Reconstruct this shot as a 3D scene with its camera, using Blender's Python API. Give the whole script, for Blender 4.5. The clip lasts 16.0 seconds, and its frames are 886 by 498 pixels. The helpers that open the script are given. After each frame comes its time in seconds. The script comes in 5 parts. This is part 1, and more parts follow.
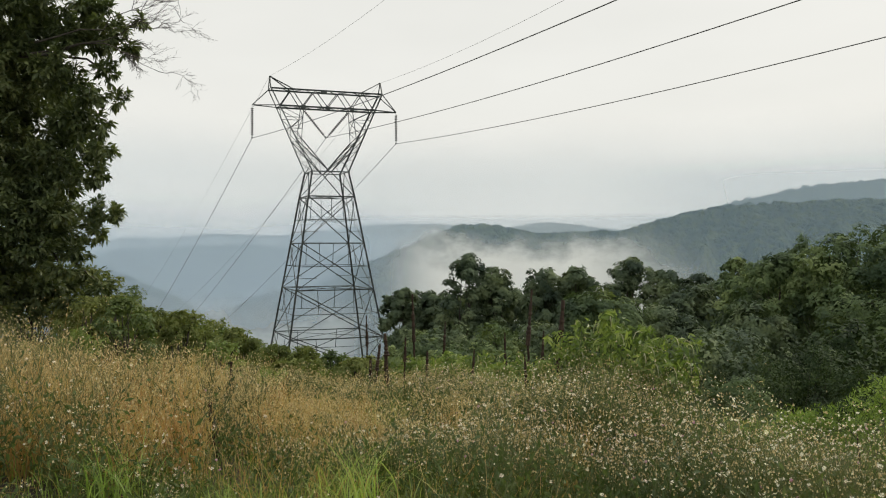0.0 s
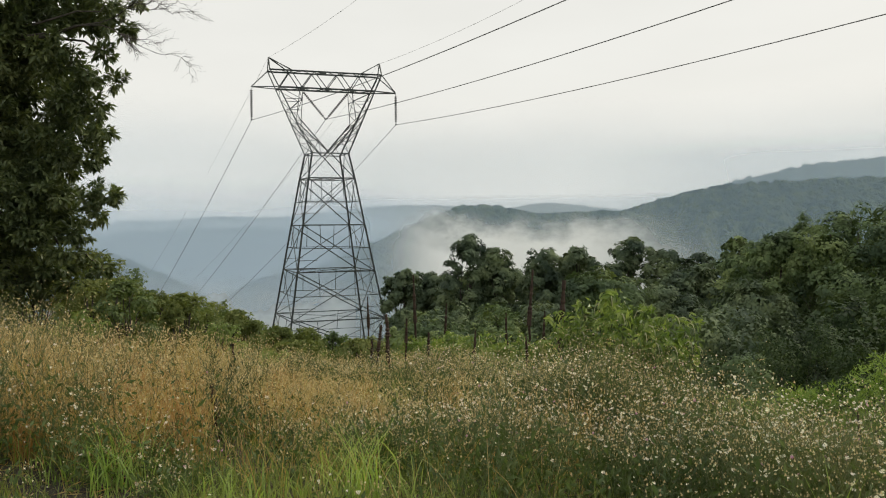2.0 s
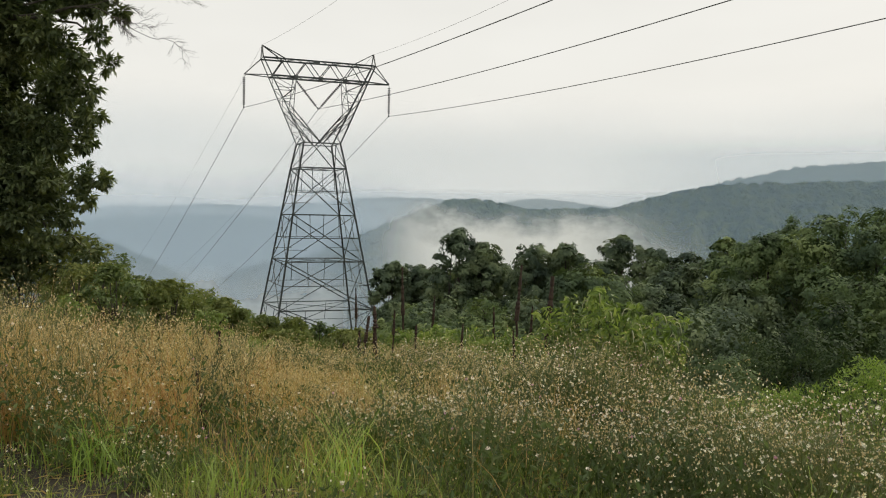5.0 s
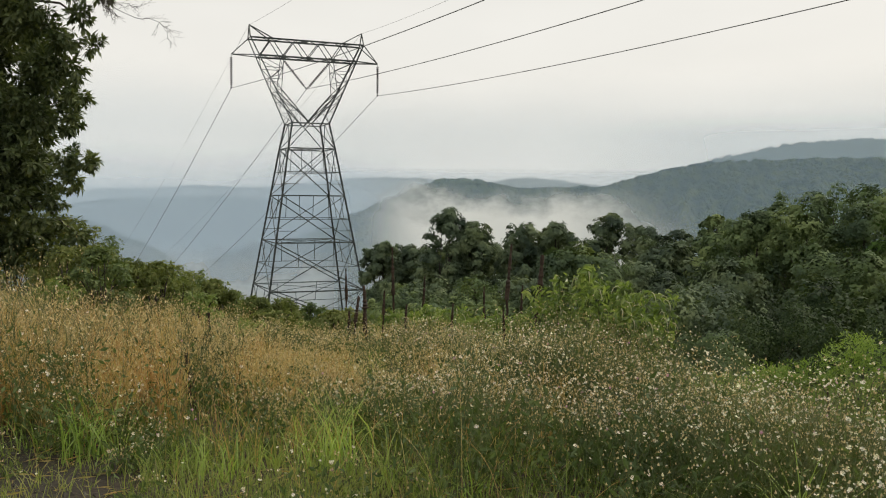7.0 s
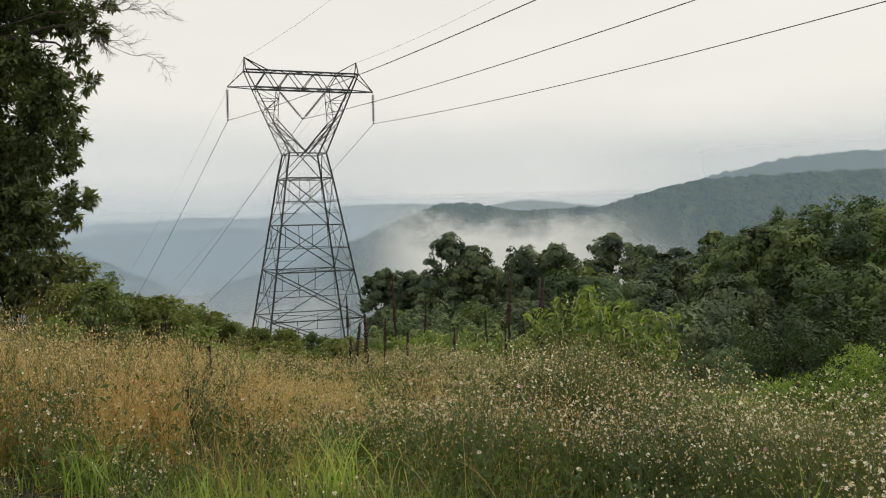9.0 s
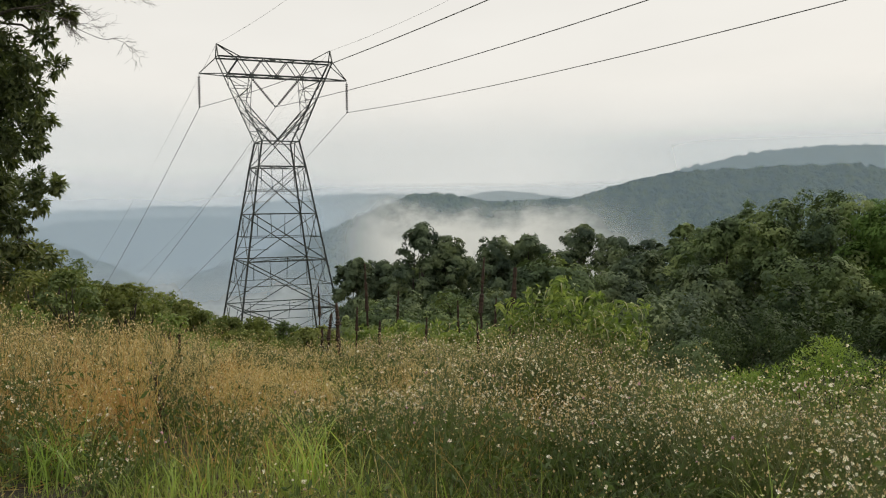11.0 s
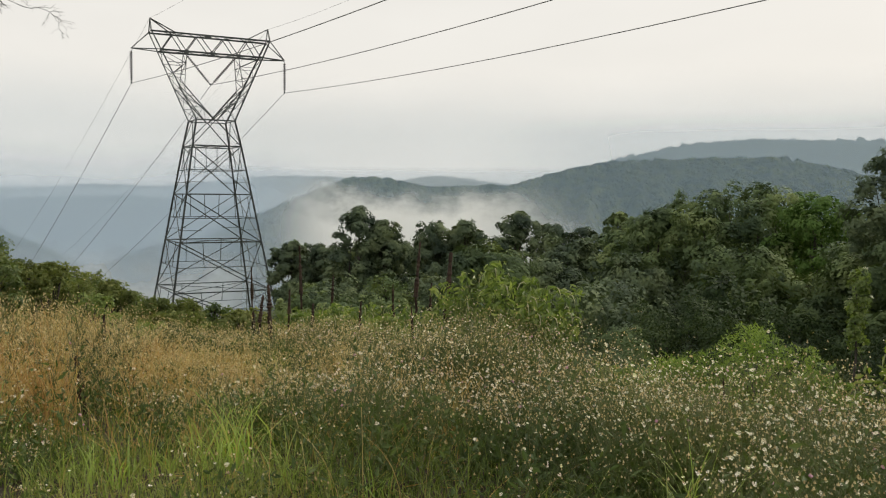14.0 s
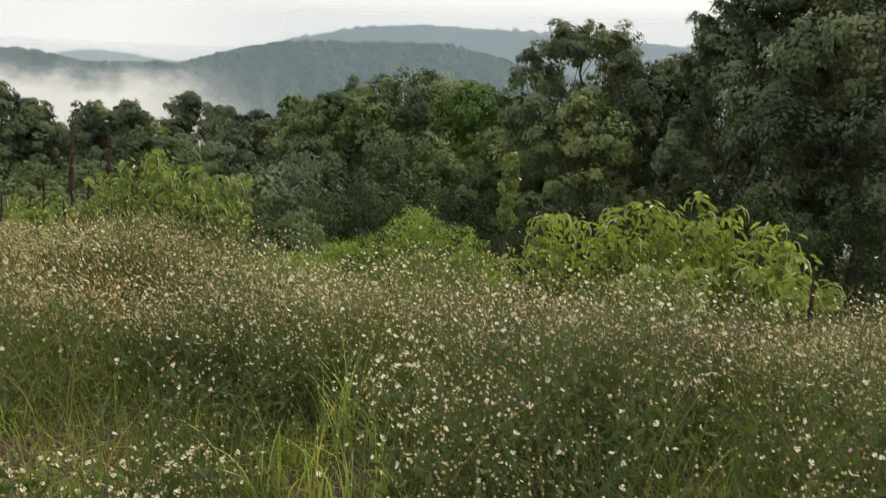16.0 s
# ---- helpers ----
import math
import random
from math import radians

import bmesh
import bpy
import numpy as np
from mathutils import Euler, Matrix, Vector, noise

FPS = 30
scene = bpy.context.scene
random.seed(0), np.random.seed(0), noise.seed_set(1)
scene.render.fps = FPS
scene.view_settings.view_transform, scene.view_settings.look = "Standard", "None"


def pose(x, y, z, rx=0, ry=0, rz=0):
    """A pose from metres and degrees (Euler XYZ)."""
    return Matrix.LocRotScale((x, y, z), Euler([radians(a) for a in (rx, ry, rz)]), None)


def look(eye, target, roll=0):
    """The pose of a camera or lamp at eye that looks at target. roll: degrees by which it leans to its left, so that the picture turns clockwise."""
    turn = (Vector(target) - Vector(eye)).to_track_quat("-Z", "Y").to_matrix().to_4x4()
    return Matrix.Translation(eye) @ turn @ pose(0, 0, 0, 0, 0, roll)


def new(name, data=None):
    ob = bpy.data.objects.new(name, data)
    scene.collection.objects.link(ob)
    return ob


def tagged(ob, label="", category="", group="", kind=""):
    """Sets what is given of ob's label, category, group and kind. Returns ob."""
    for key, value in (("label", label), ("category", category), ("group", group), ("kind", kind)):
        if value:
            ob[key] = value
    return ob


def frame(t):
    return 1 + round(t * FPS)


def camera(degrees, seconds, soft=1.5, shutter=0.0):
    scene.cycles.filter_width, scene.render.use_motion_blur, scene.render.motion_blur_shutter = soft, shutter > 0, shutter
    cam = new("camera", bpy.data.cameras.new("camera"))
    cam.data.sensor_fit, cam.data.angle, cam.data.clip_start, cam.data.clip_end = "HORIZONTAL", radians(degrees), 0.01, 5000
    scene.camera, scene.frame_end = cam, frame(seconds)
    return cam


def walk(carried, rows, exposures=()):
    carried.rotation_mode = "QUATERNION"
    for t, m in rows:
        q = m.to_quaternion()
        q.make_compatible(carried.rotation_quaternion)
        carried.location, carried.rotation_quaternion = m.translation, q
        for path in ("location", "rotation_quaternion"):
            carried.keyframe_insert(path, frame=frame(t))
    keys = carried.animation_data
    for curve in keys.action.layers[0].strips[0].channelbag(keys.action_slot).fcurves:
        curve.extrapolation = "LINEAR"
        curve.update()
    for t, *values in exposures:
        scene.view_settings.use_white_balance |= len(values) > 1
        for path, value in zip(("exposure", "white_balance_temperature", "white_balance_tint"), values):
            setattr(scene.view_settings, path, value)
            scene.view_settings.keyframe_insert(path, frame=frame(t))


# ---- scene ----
cam = camera(54.5, 16.0, soft=1.1, shutter=0.3)
PATH = [
    (0, -0.000, -0.000, 1.600, 89.70, 0.15, -0.00),
    (0.5, -0.001, -0.002, 1.598, 89.46, 0.28, 0.12),
    (1, 0.002, -0.001, 1.596, 89.08, 0.47, 0.09),
    (1.5, 0.003, 0.008, 1.595, 88.72, 0.54, 0.09),
    (2, 0.004, 0.014, 1.593, 88.44, 0.54, 0.05),
    (2.5, 0.006, 0.037, 1.589, 88.09, 0.39, -0.12),
    (3, 0.006, 0.030, 1.590, 87.89, 0.24, 0.00),
    (3.5, 0.001, 0.038, 1.587, 87.91, 0.07, 0.06),
    (4, -0.001, 0.023, 1.589, 88.03, -0.60, -0.24),
    (6.5, 0.008, 0.025, 1.589, 87.39, -1.07, -0.72),
    (7, 0.017, 0.029, 1.587, 86.65, -0.51, -1.27),
    (7.5, 0.023, 0.016, 1.587, 87.45, 0.20, -1.33),
    (8, 0.027, 0.011, 1.592, 87.46, 1.16, -1.21),
    (8.5, 0.030, 0.018, 1.594, 87.58, 1.61, -1.15),
    (9, 0.035, 0.017, 1.595, 88.31, 1.31, -1.33),
    (9.5, 0.040, 0.017, 1.594, 88.50, 1.08, -1.54),
    (10, 0.044, 0.012, 1.592, 88.02, 1.76, -2.70),
    (12.5, 0.029, 0.085, 1.566, 87.57, -1.03, -3.90),
    (13, 0.027, 0.083, 1.565, 87.55, -1.00, -4.85),
    (13.5, 0.041, 0.075, 1.571, 87.24, -0.76, -6.18),
    (14, 0.076, 0.078, 1.563, 86.60, -0.41, -7.25),
    (14.5, 0.114, 0.105, 1.552, 85.41, -0.55, -9.68),
    (15, 0.179, 0.125, 1.553, 83.89, -0.91, -15.97),
    (15.5, 0.176, 0.187, 1.573, 83.40, -1.44, -25.06),
    (16, 0.233, 0.197, 1.645, 79.24, -1.92, -28.44),
]
walk(cam, [(t, pose(*p)) for t, *p in PATH], [(0, 0.0, 6500, 10), (4, 0.02, 6560, 10.5), (9, 0.0, 6640, 11.5), (14.2, 0.0, 6660, 12), (15.0, 0.0, 6650, 11.5), (15.5, -0.09, 6650, 12), (16, 0.41, 6750, 14.5)])

# ---- world and sun: high overcast, a veiled sun ahead to the right ----
SUN_AZ, SUN_EL = 55.0, 38.0
world = bpy.data.worlds.new("sky")
scene.world = world
world.use_nodes = True
wn, wl = world.node_tree.nodes, world.node_tree.links
sky = wn.new("ShaderNodeTexSky")
sky.sky_type, sky.sun_disc = "NISHITA", False
sky.sun_elevation, sky.sun_rotation = radians(SUN_EL), radians(SUN_AZ)
sky.dust_density = 4.0
dim = wn.new("ShaderNodeMixRGB")
dim.blend_type, dim.inputs[0].default_value = "MULTIPLY", 1.0
dim.inputs[2].default_value = (0.1, 0.1, 0.1, 1)
wl.new(sky.outputs[0], dim.inputs[1])
coord = wn.new("ShaderNodeTexCoord")
stretch = wn.new("ShaderNodeMapping")
stretch.inputs["Scale"].default_value = (1.6, 1.6, 5.0)
wl.new(coord.outputs["Generated"], stretch.inputs[0])
clouds = wn.new("ShaderNodeTexNoise")
clouds.inputs["Scale"].default_value, clouds.inputs["Detail"].default_value = 1.7, 4.0
wl.new(stretch.outputs[0], clouds.inputs["Vector"])
cloud_ramp = wn.new("ShaderNodeValToRGB")
cloud_ramp.color_ramp.elements[0].position, cloud_ramp.color_ramp.elements[0].color = 0.3, (0.842, 0.838, 0.785, 1)
cloud_ramp.color_ramp.elements[1].position, cloud_ramp.color_ramp.elements[1].color = 0.7, (0.904, 0.9, 0.846, 1)
wl.new(clouds.outputs[0], cloud_ramp.inputs[0])
veil = wn.new("ShaderNodeMixRGB")
veil.inputs[0].default_value = 0.93
wl.new(dim.outputs[0], veil.inputs[1])
wl.new(cloud_ramp.outputs[0], veil.inputs[2])
wl.new(veil.outputs[0], wn["Background"].inputs[0])
wn["Background"].inputs[1].default_value = 1.0

sun = new("sun", bpy.data.lights.new("sun", "SUN"))
sun.data.energy, sun.data.angle, sun.data.color = 1.8, radians(16), (1.0, 0.93, 0.8)
sun_way = Vector((math.sin(radians(SUN_AZ)) * math.cos(radians(SUN_EL)), math.cos(radians(SUN_AZ)) * math.cos(radians(SUN_EL)), math.sin(radians(SUN_EL))))
sun.matrix_world = look(sun_way * 60, (0, 0, 0))


# ---- materials ----
def material(name, rough=0.7, metal=0.0):
    m = bpy.data.materials.new(name)
    m.use_nodes = True
    b = m.node_tree.nodes["Principled BSDF"]
    b.inputs["Roughness"].default_value, b.inputs["Metallic"].default_value = rough, metal
    return m, m.node_tree.nodes, m.node_tree.links, b


def ramp(n, stops):
    r = n.new("ShaderNodeValToRGB")
    e = r.color_ramp.elements
    while len(e) < len(stops):
        e.new(0.5)
    for k, (p, c) in zip(e, stops):
        k.position, k.color = p, (*c, 1)
    return r


def plant_material(name, colours, rough=0.55, glow=0.3, patch=0.6, patch_scale=0.8, gloss=0.35):
    """Leaf or stem: colour by piece and by patch, with light passing through."""
    m, n, l, b = material(name, rough)
    b.inputs["Specular IOR Level"].default_value = gloss
    geo = n.new("ShaderNodeNewGeometry")
    tex = n.new("ShaderNodeTexNoise")
    tex.inputs["Scale"].default_value, tex.inputs["Detail"].default_value = patch_scale, 3.0
    l.new(geo.outputs["Position"], tex.inputs["Vector"])
    add = n.new("ShaderNodeMath")
    add.operation = "MULTIPLY_ADD"
    l.new(tex.outputs[0], add.inputs[0])
    add.inputs[1].default_value = patch * 4
    sub = n.new("ShaderNodeMath")
    sub.operation = "MULTIPLY_ADD"
    l.new(geo.outputs["Random Per Island"], sub.inputs[0])
    sub.inputs[1].default_value, sub.inputs[2].default_value = 1 - patch, -patch * 1.5
    l.new(sub.outputs[0], add.inputs[2])
    k = len(colours) - 1
    r = ramp(n, [(i / max(k, 1), c) for i, c in enumerate(colours)])
    l.new(add.outputs[0], r.inputs[0])
    l.new(r.outputs[0], b.inputs["Base Color"])
    if glow:
        tr = n.new("ShaderNodeBsdfTranslucent")
        tint = n.new("ShaderNodeMixRGB")
        tint.blend_type, tint.inputs[0].default_value = "MULTIPLY", 1.0
        tint.inputs[2].default_value = (1.5, 1.6, 0.7, 1)
        l.new(r.outputs[0], tint.inputs[1])
        l.new(tint.outputs[0], tr.inputs[0])
        mix = n.new("ShaderNodeMixShader")
        mix.inputs[0].default_value = glow
        l.new(b.outputs[0], mix.inputs[1])
        l.new(tr.outputs[0], mix.inputs[2])
        l.new(mix.outputs[0], n["Material Output"].inputs[0])
    return m


OAK = plant_material("oak_leaves", [(0.046, 0.068, 0.033), (0.1, 0.128, 0.054), (0.185, 0.21, 0.082)], 0.5, 0.2, 0.35, 0.9)
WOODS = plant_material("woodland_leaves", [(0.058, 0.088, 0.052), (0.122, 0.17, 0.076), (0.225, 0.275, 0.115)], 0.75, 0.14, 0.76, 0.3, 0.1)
# woodland leaves again, with shade and grey-blue distance haze put into the colour
WOODS_DARK = plant_material("hazy_shaded_leaves", [(0.056, 0.082, 0.06), (0.11, 0.147, 0.088), (0.182, 0.222, 0.118)], 0.75, 0.14, 0.74, 0.35, 0.1)
WOODS_LIGHT = plant_material("light_woodland_leaves", [(0.059, 0.111, 0.031), (0.102, 0.179, 0.048), (0.171, 0.256, 0.077)], 0.75, 0.25, 0.4, 0.3, 0.1)
OLIVE = plant_material("olive_leaves", [(0.09, 0.118, 0.042), (0.155, 0.182, 0.064), (0.225, 0.24, 0.088)], 0.75, 0.25, 0.4, 0.4, 0.1)
SHRUB = plant_material("shrub_leaves", [(0.058, 0.09, 0.036), (0.125, 0.17, 0.056), (0.21, 0.25, 0.088)], 0.55, 0.25, 0.5, 0.7)
BRIGHT = plant_material("willow_leaves", [(0.106, 0.175, 0.035), (0.175, 0.256, 0.053), (0.275, 0.356, 0.088)], 0.5, 0.35, 0.35, 0.9)
POKE = plant_material("pokeweed_leaves", [(0.1, 0.145, 0.035), (0.18, 0.235, 0.056), (0.32, 0.36, 0.11)], 0.42, 0.5, 0.3, 1.2, 0.5)
POKE_GREEN = plant_material("green_pokeweed_leaves", [(0.075, 0.12, 0.032), (0.15, 0.21, 0.058), (0.31, 0.36, 0.13)], 0.42, 0.4, 0.3, 1.2, 0.5)
# dark leaf colour that carries the shade of the big trees above
SHADE = plant_material("shaded_undergrowth_leaves", [(0.021, 0.036, 0.019), (0.046, 0.073, 0.034), (0.085, 0.117, 0.047)], 0.7, 0.15, 0.45, 0.5, 0.1)
GOLDENROD = plant_material("weed_leaves", [(0.11, 0.17, 0.042), (0.195, 0.255, 0.065), (0.31, 0.365, 0.12)], 0.5, 0.3, 0.4, 1.2)
DRY = plant_material("dry_grass", [(0.145, 0.14, 0.052), (0.28, 0.237, 0.098), (0.42, 0.32, 0.135), (0.52, 0.3, 0.125), (0.5, 0.38, 0.172), (0.65, 0.52, 0.27)], 0.6, 0.3, 0.5, 1.1)
RUST = plant_material("rust_grass", [(0.24, 0.13, 0.055), (0.41, 0.22, 0.095), (0.53, 0.33, 0.15)], 0.6, 0.3, 0.4, 1.5)
GREEN_GRASS = plant_material("green_grass", [(0.075, 0.115, 0.028), (0.15, 0.205, 0.048), (0.26, 0.3, 0.085), (0.40, 0.36, 0.14)], 0.5, 0.35, 0.4, 0.8)
TUFT = plant_material("tuft_blades", [(0.10, 0.175, 0.04), (0.2, 0.3, 0.07), (0.33, 0.42, 0.12), (0.48, 0.45, 0.19)], 0.45, 0.4, 0.3, 2.0)
STEM = plant_material("weed_stems", [(0.042, 0.06, 0.025), (0.09, 0.112, 0.044), (0.19, 0.185, 0.085)], 0.65, 0.2, 0.4, 0.7)
HERB = plant_material("weed_foliage", [(0.034, 0.058, 0.02), (0.075, 0.115, 0.036), (0.15, 0.19, 0.062)], 0.65, 0.25, 0.5, 0.6)
FLOWER = plant_material("pale_flower_heads", [(0.55, 0.42, 0.36), (0.72, 0.62, 0.56), (0.84, 0.79, 0.75), (0.9, 0.88, 0.86)], 0.7, 0.3, 0.3, 0.8)
SEED = plant_material("seed_heads", [(0.38, 0.28, 0.14), (0.55, 0.43, 0.23), (0.70, 0.59, 0.37)], 0.75, 0.2, 0.4, 0.8)
PINK = plant_material("pink_flower_heads", [(0.45, 0.22, 0.36), (0.6, 0.38, 0.5)], 0.6, 0.3, 0.2, 1.0)
BROWN = plant_material("dead_stalk", [(0.019, 0.011, 0.007), (0.038, 0.022, 0.014), (0.068, 0.043, 0.025)], 0.8, 0.0, 0.5, 9.0)
RACEME = plant_material("pale_raceme", [(0.35, 0.36, 0.22), (0.5, 0.48, 0.34)], 0.6, 0.2, 0.4, 6.0)


def bark_material():
    m, n, l, b = material("bark", 0.85)
    geo = n.new("ShaderNodeNewGeometry")
    tex = n.new("ShaderNodeTexNoise")
    tex.inputs["Scale"].default_value, tex.inputs["Detail"].default_value = 7.0, 5.0
    l.new(geo.outputs["Position"], tex.inputs["Vector"])
    r = ramp(n, [(0.3, (0.025, 0.02, 0.016)), (0.7, (0.10, 0.085, 0.07))])
    l.new(tex.outputs[0], r.inputs[0])
    l.new(r.outputs[0], b.inputs["Base Color"])
    bump = n.new("ShaderNodeBump")
    bump.inputs["Strength"].default_value, bump.inputs["Distance"].default_value = 0.7, 0.03
    l.new(tex.outputs[0], bump.inputs["Height"])
    l.new(bump.outputs[0], b.inputs["Normal"])
    return m


def steel_material(name, dark, light, rough, metal):
    m, n, l, b = material(name, rough, metal)
    geo = n.new("ShaderNodeNewGeometry")
    tex = n.new("ShaderNodeTexNoise")
    tex.inputs["Scale"].default_value, tex.inputs["Detail"].default_value = 1.3, 5.0
    l.new(geo.outputs["Position"], tex.inputs["Vector"])
    r = ramp(n, [(0.35, dark), (0.65, light)])
    l.new(tex.outputs[0], r.inputs[0])
    l.new(r.outputs[0], b.inputs["Base Color"])
    return m


STONE = plant_material("gravel_stone", [(0.022, 0.019, 0.014), (0.05, 0.045, 0.036), (0.12, 0.11, 0.09)], 0.85, 0.0, 0.2, 3.0)
BARK = bark_material()
STEEL = steel_material("weathered_steel", (0.04, 0.047, 0.047), (0.085, 0.096, 0.093), 0.6, 0.2)
CABLE = steel_material("cable", (0.09, 0.09, 0.088), (0.15, 0.15, 0.145), 0.55, 0.4)
GLAZE = steel_material("insulator_glaze", (0.03, 0.028, 0.028), (0.07, 0.065, 0.06), 0.35, 0.0)


def ground_material():
    """Gravel by the camera, soil and litter under the weeds, green further off."""
    m, n, l, b = material("ground", 0.95)
    geo = n.new("ShaderNodeNewGeometry")
    fine = n.new("ShaderNodeTexNoise")
    fine.inputs["Scale"].default_value, fine.inputs["Detail"].default_value = 14.0, 6.0
    broad = n.new("ShaderNodeTexNoise")
    broad.inputs["Scale"].default_value, broad.inputs["Detail"].default_value = 0.9, 5.0
    stones = n.new("ShaderNodeTexVoronoi")
    stones.inputs["Scale"].default_value = 38.0
    for x in (fine, broad, stones):
        l.new(geo.outputs["Position"], x.inputs["Vector"])
    soil = ramp(n, [(0.3, (0.024, 0.015, 0.01)), (0.55, (0.055, 0.036, 0.022)), (0.75, (0.10, 0.078, 0.044))])
    l.new(fine.outputs[0], soil.inputs[0])
    gravel = ramp(n, [(0.0, (0.055, 0.045, 0.03)), (0.5, (0.032, 0.026, 0.017)), (1.0, (0.012, 0.01, 0.006))])
    l.new(stones.outputs["Distance"], gravel.inputs[0])
    moss = ramp(n, [(0.35, (0.03, 0.045, 0.016)), (0.7, (0.07, 0.085, 0.03))])
    l.new(fine.outputs[0], moss.inputs[0])
    away = n.new("ShaderNodeVectorMath")
    away.operation = "LENGTH"
    l.new(geo.outputs["Position"], away.inputs[0])
    wob = n.new("ShaderNodeMath")
    wob.operation = "MULTIPLY_ADD"
    wob.inputs[1].default_value = 3.0
    l.new(broad.outputs[0], wob.inputs[0])
    l.new(away.outputs["Value"], wob.inputs[2])
    near = n.new("ShaderNodeMapRange")
    near.inputs["From Min"].default_value, near.inputs["From Max"].default_value = 3.4, 4.4
    east = n.new("ShaderNodeSeparateXYZ")
    l.new(geo.outputs["Position"], east.inputs[0])
    toward = n.new("ShaderNodeMath")
    toward.operation = "MULTIPLY_ADD"
    toward.inputs[1].default_value = 1.6
    l.new(east.outputs["X"], toward.inputs[0])
    l.new(wob.outputs[0], toward.inputs[2])
    l.new(toward.outputs[0], near.inputs[0])
    far = n.new("ShaderNodeMapRange")
    far.inputs["From Min"].default_value, far.inputs["From Max"].default_value = 9.0, 24.0
    l.new(away.outputs["Value"], far.inputs[0])
    mix1 = n.new("ShaderNodeMixRGB")
    l.new(near.outputs[0], mix1.inputs[0])
    l.new(gravel.outputs[0], mix1.inputs[1])
    l.new(soil.outputs[0], mix1.inputs[2])
    mix2 = n.new("ShaderNodeMixRGB")
    l.new(far.outputs[0], mix2.inputs[0])
    l.new(mix1.outputs[0], mix2.inputs[1])
    l.new(moss.outputs[0], mix2.inputs[2])
    l.new(mix2.outputs[0], b.inputs["Base Color"])
    bump = n.new("ShaderNodeBump")
    bump.inputs["Strength"].default_value, bump.inputs["Distance"].default_value = 0.8, 0.03
    l.new(fine.outputs[0], bump.inputs["Height"])
    l.new(bump.outputs[0], b.inputs["Normal"])
    return m


def forest_material():
    m, n, l, b = material("forest_canopy", 0.9)
    b.inputs["Specular IOR Level"].default_value = 0.1
    geo = n.new("ShaderNodeNewGeometry")
    crowns = n.new("ShaderNodeTexVoronoi")
    crowns.inputs["Scale"].default_value = 0.11
    leafy = n.new("ShaderNodeTexNoise")
    leafy.inputs["Scale"].default_value, leafy.inputs["Detail"].default_value = 0.35, 5.0
    l.new(geo.outputs["Position"], crowns.inputs["Vector"])
    l.new(geo.outputs["Position"], leafy.inputs["Vector"])
    hue = ramp(n, [(0.0, (0.016, 0.028, 0.018)), (0.5, (0.04, 0.058, 0.031)), (1.0, (0.088, 0.108, 0.046))])
    split = n.new("ShaderNodeSeparateColor")
    l.new(crowns.outputs["Color"], split.inputs[0])
    l.new(split.outputs[0], hue.inputs[0])
    grain = ramp(n, [(0.35, (0.45, 0.45, 0.45)), (0.65, (1.15, 1.15, 1.1))])
    l.new(leafy.outputs[0], grain.inputs[0])
    mul = n.new("ShaderNodeMixRGB")
    mul.blend_type, mul.inputs[0].default_value = "MULTIPLY", 1.0
    l.new(hue.outputs[0], mul.inputs[1])
    l.new(grain.outputs[0], mul.inputs[2])
    l.new(mul.outputs[0], b.inputs["Base Color"])
    bump = n.new("ShaderNodeBump")
    bump.inputs["Strength"].default_value, bump.inputs["Distance"].default_value = 1.0, 2.0
    l.new(leafy.outputs[0], bump.inputs["Height"])
    l.new(bump.outputs[0], b.inputs["Normal"])
    return m


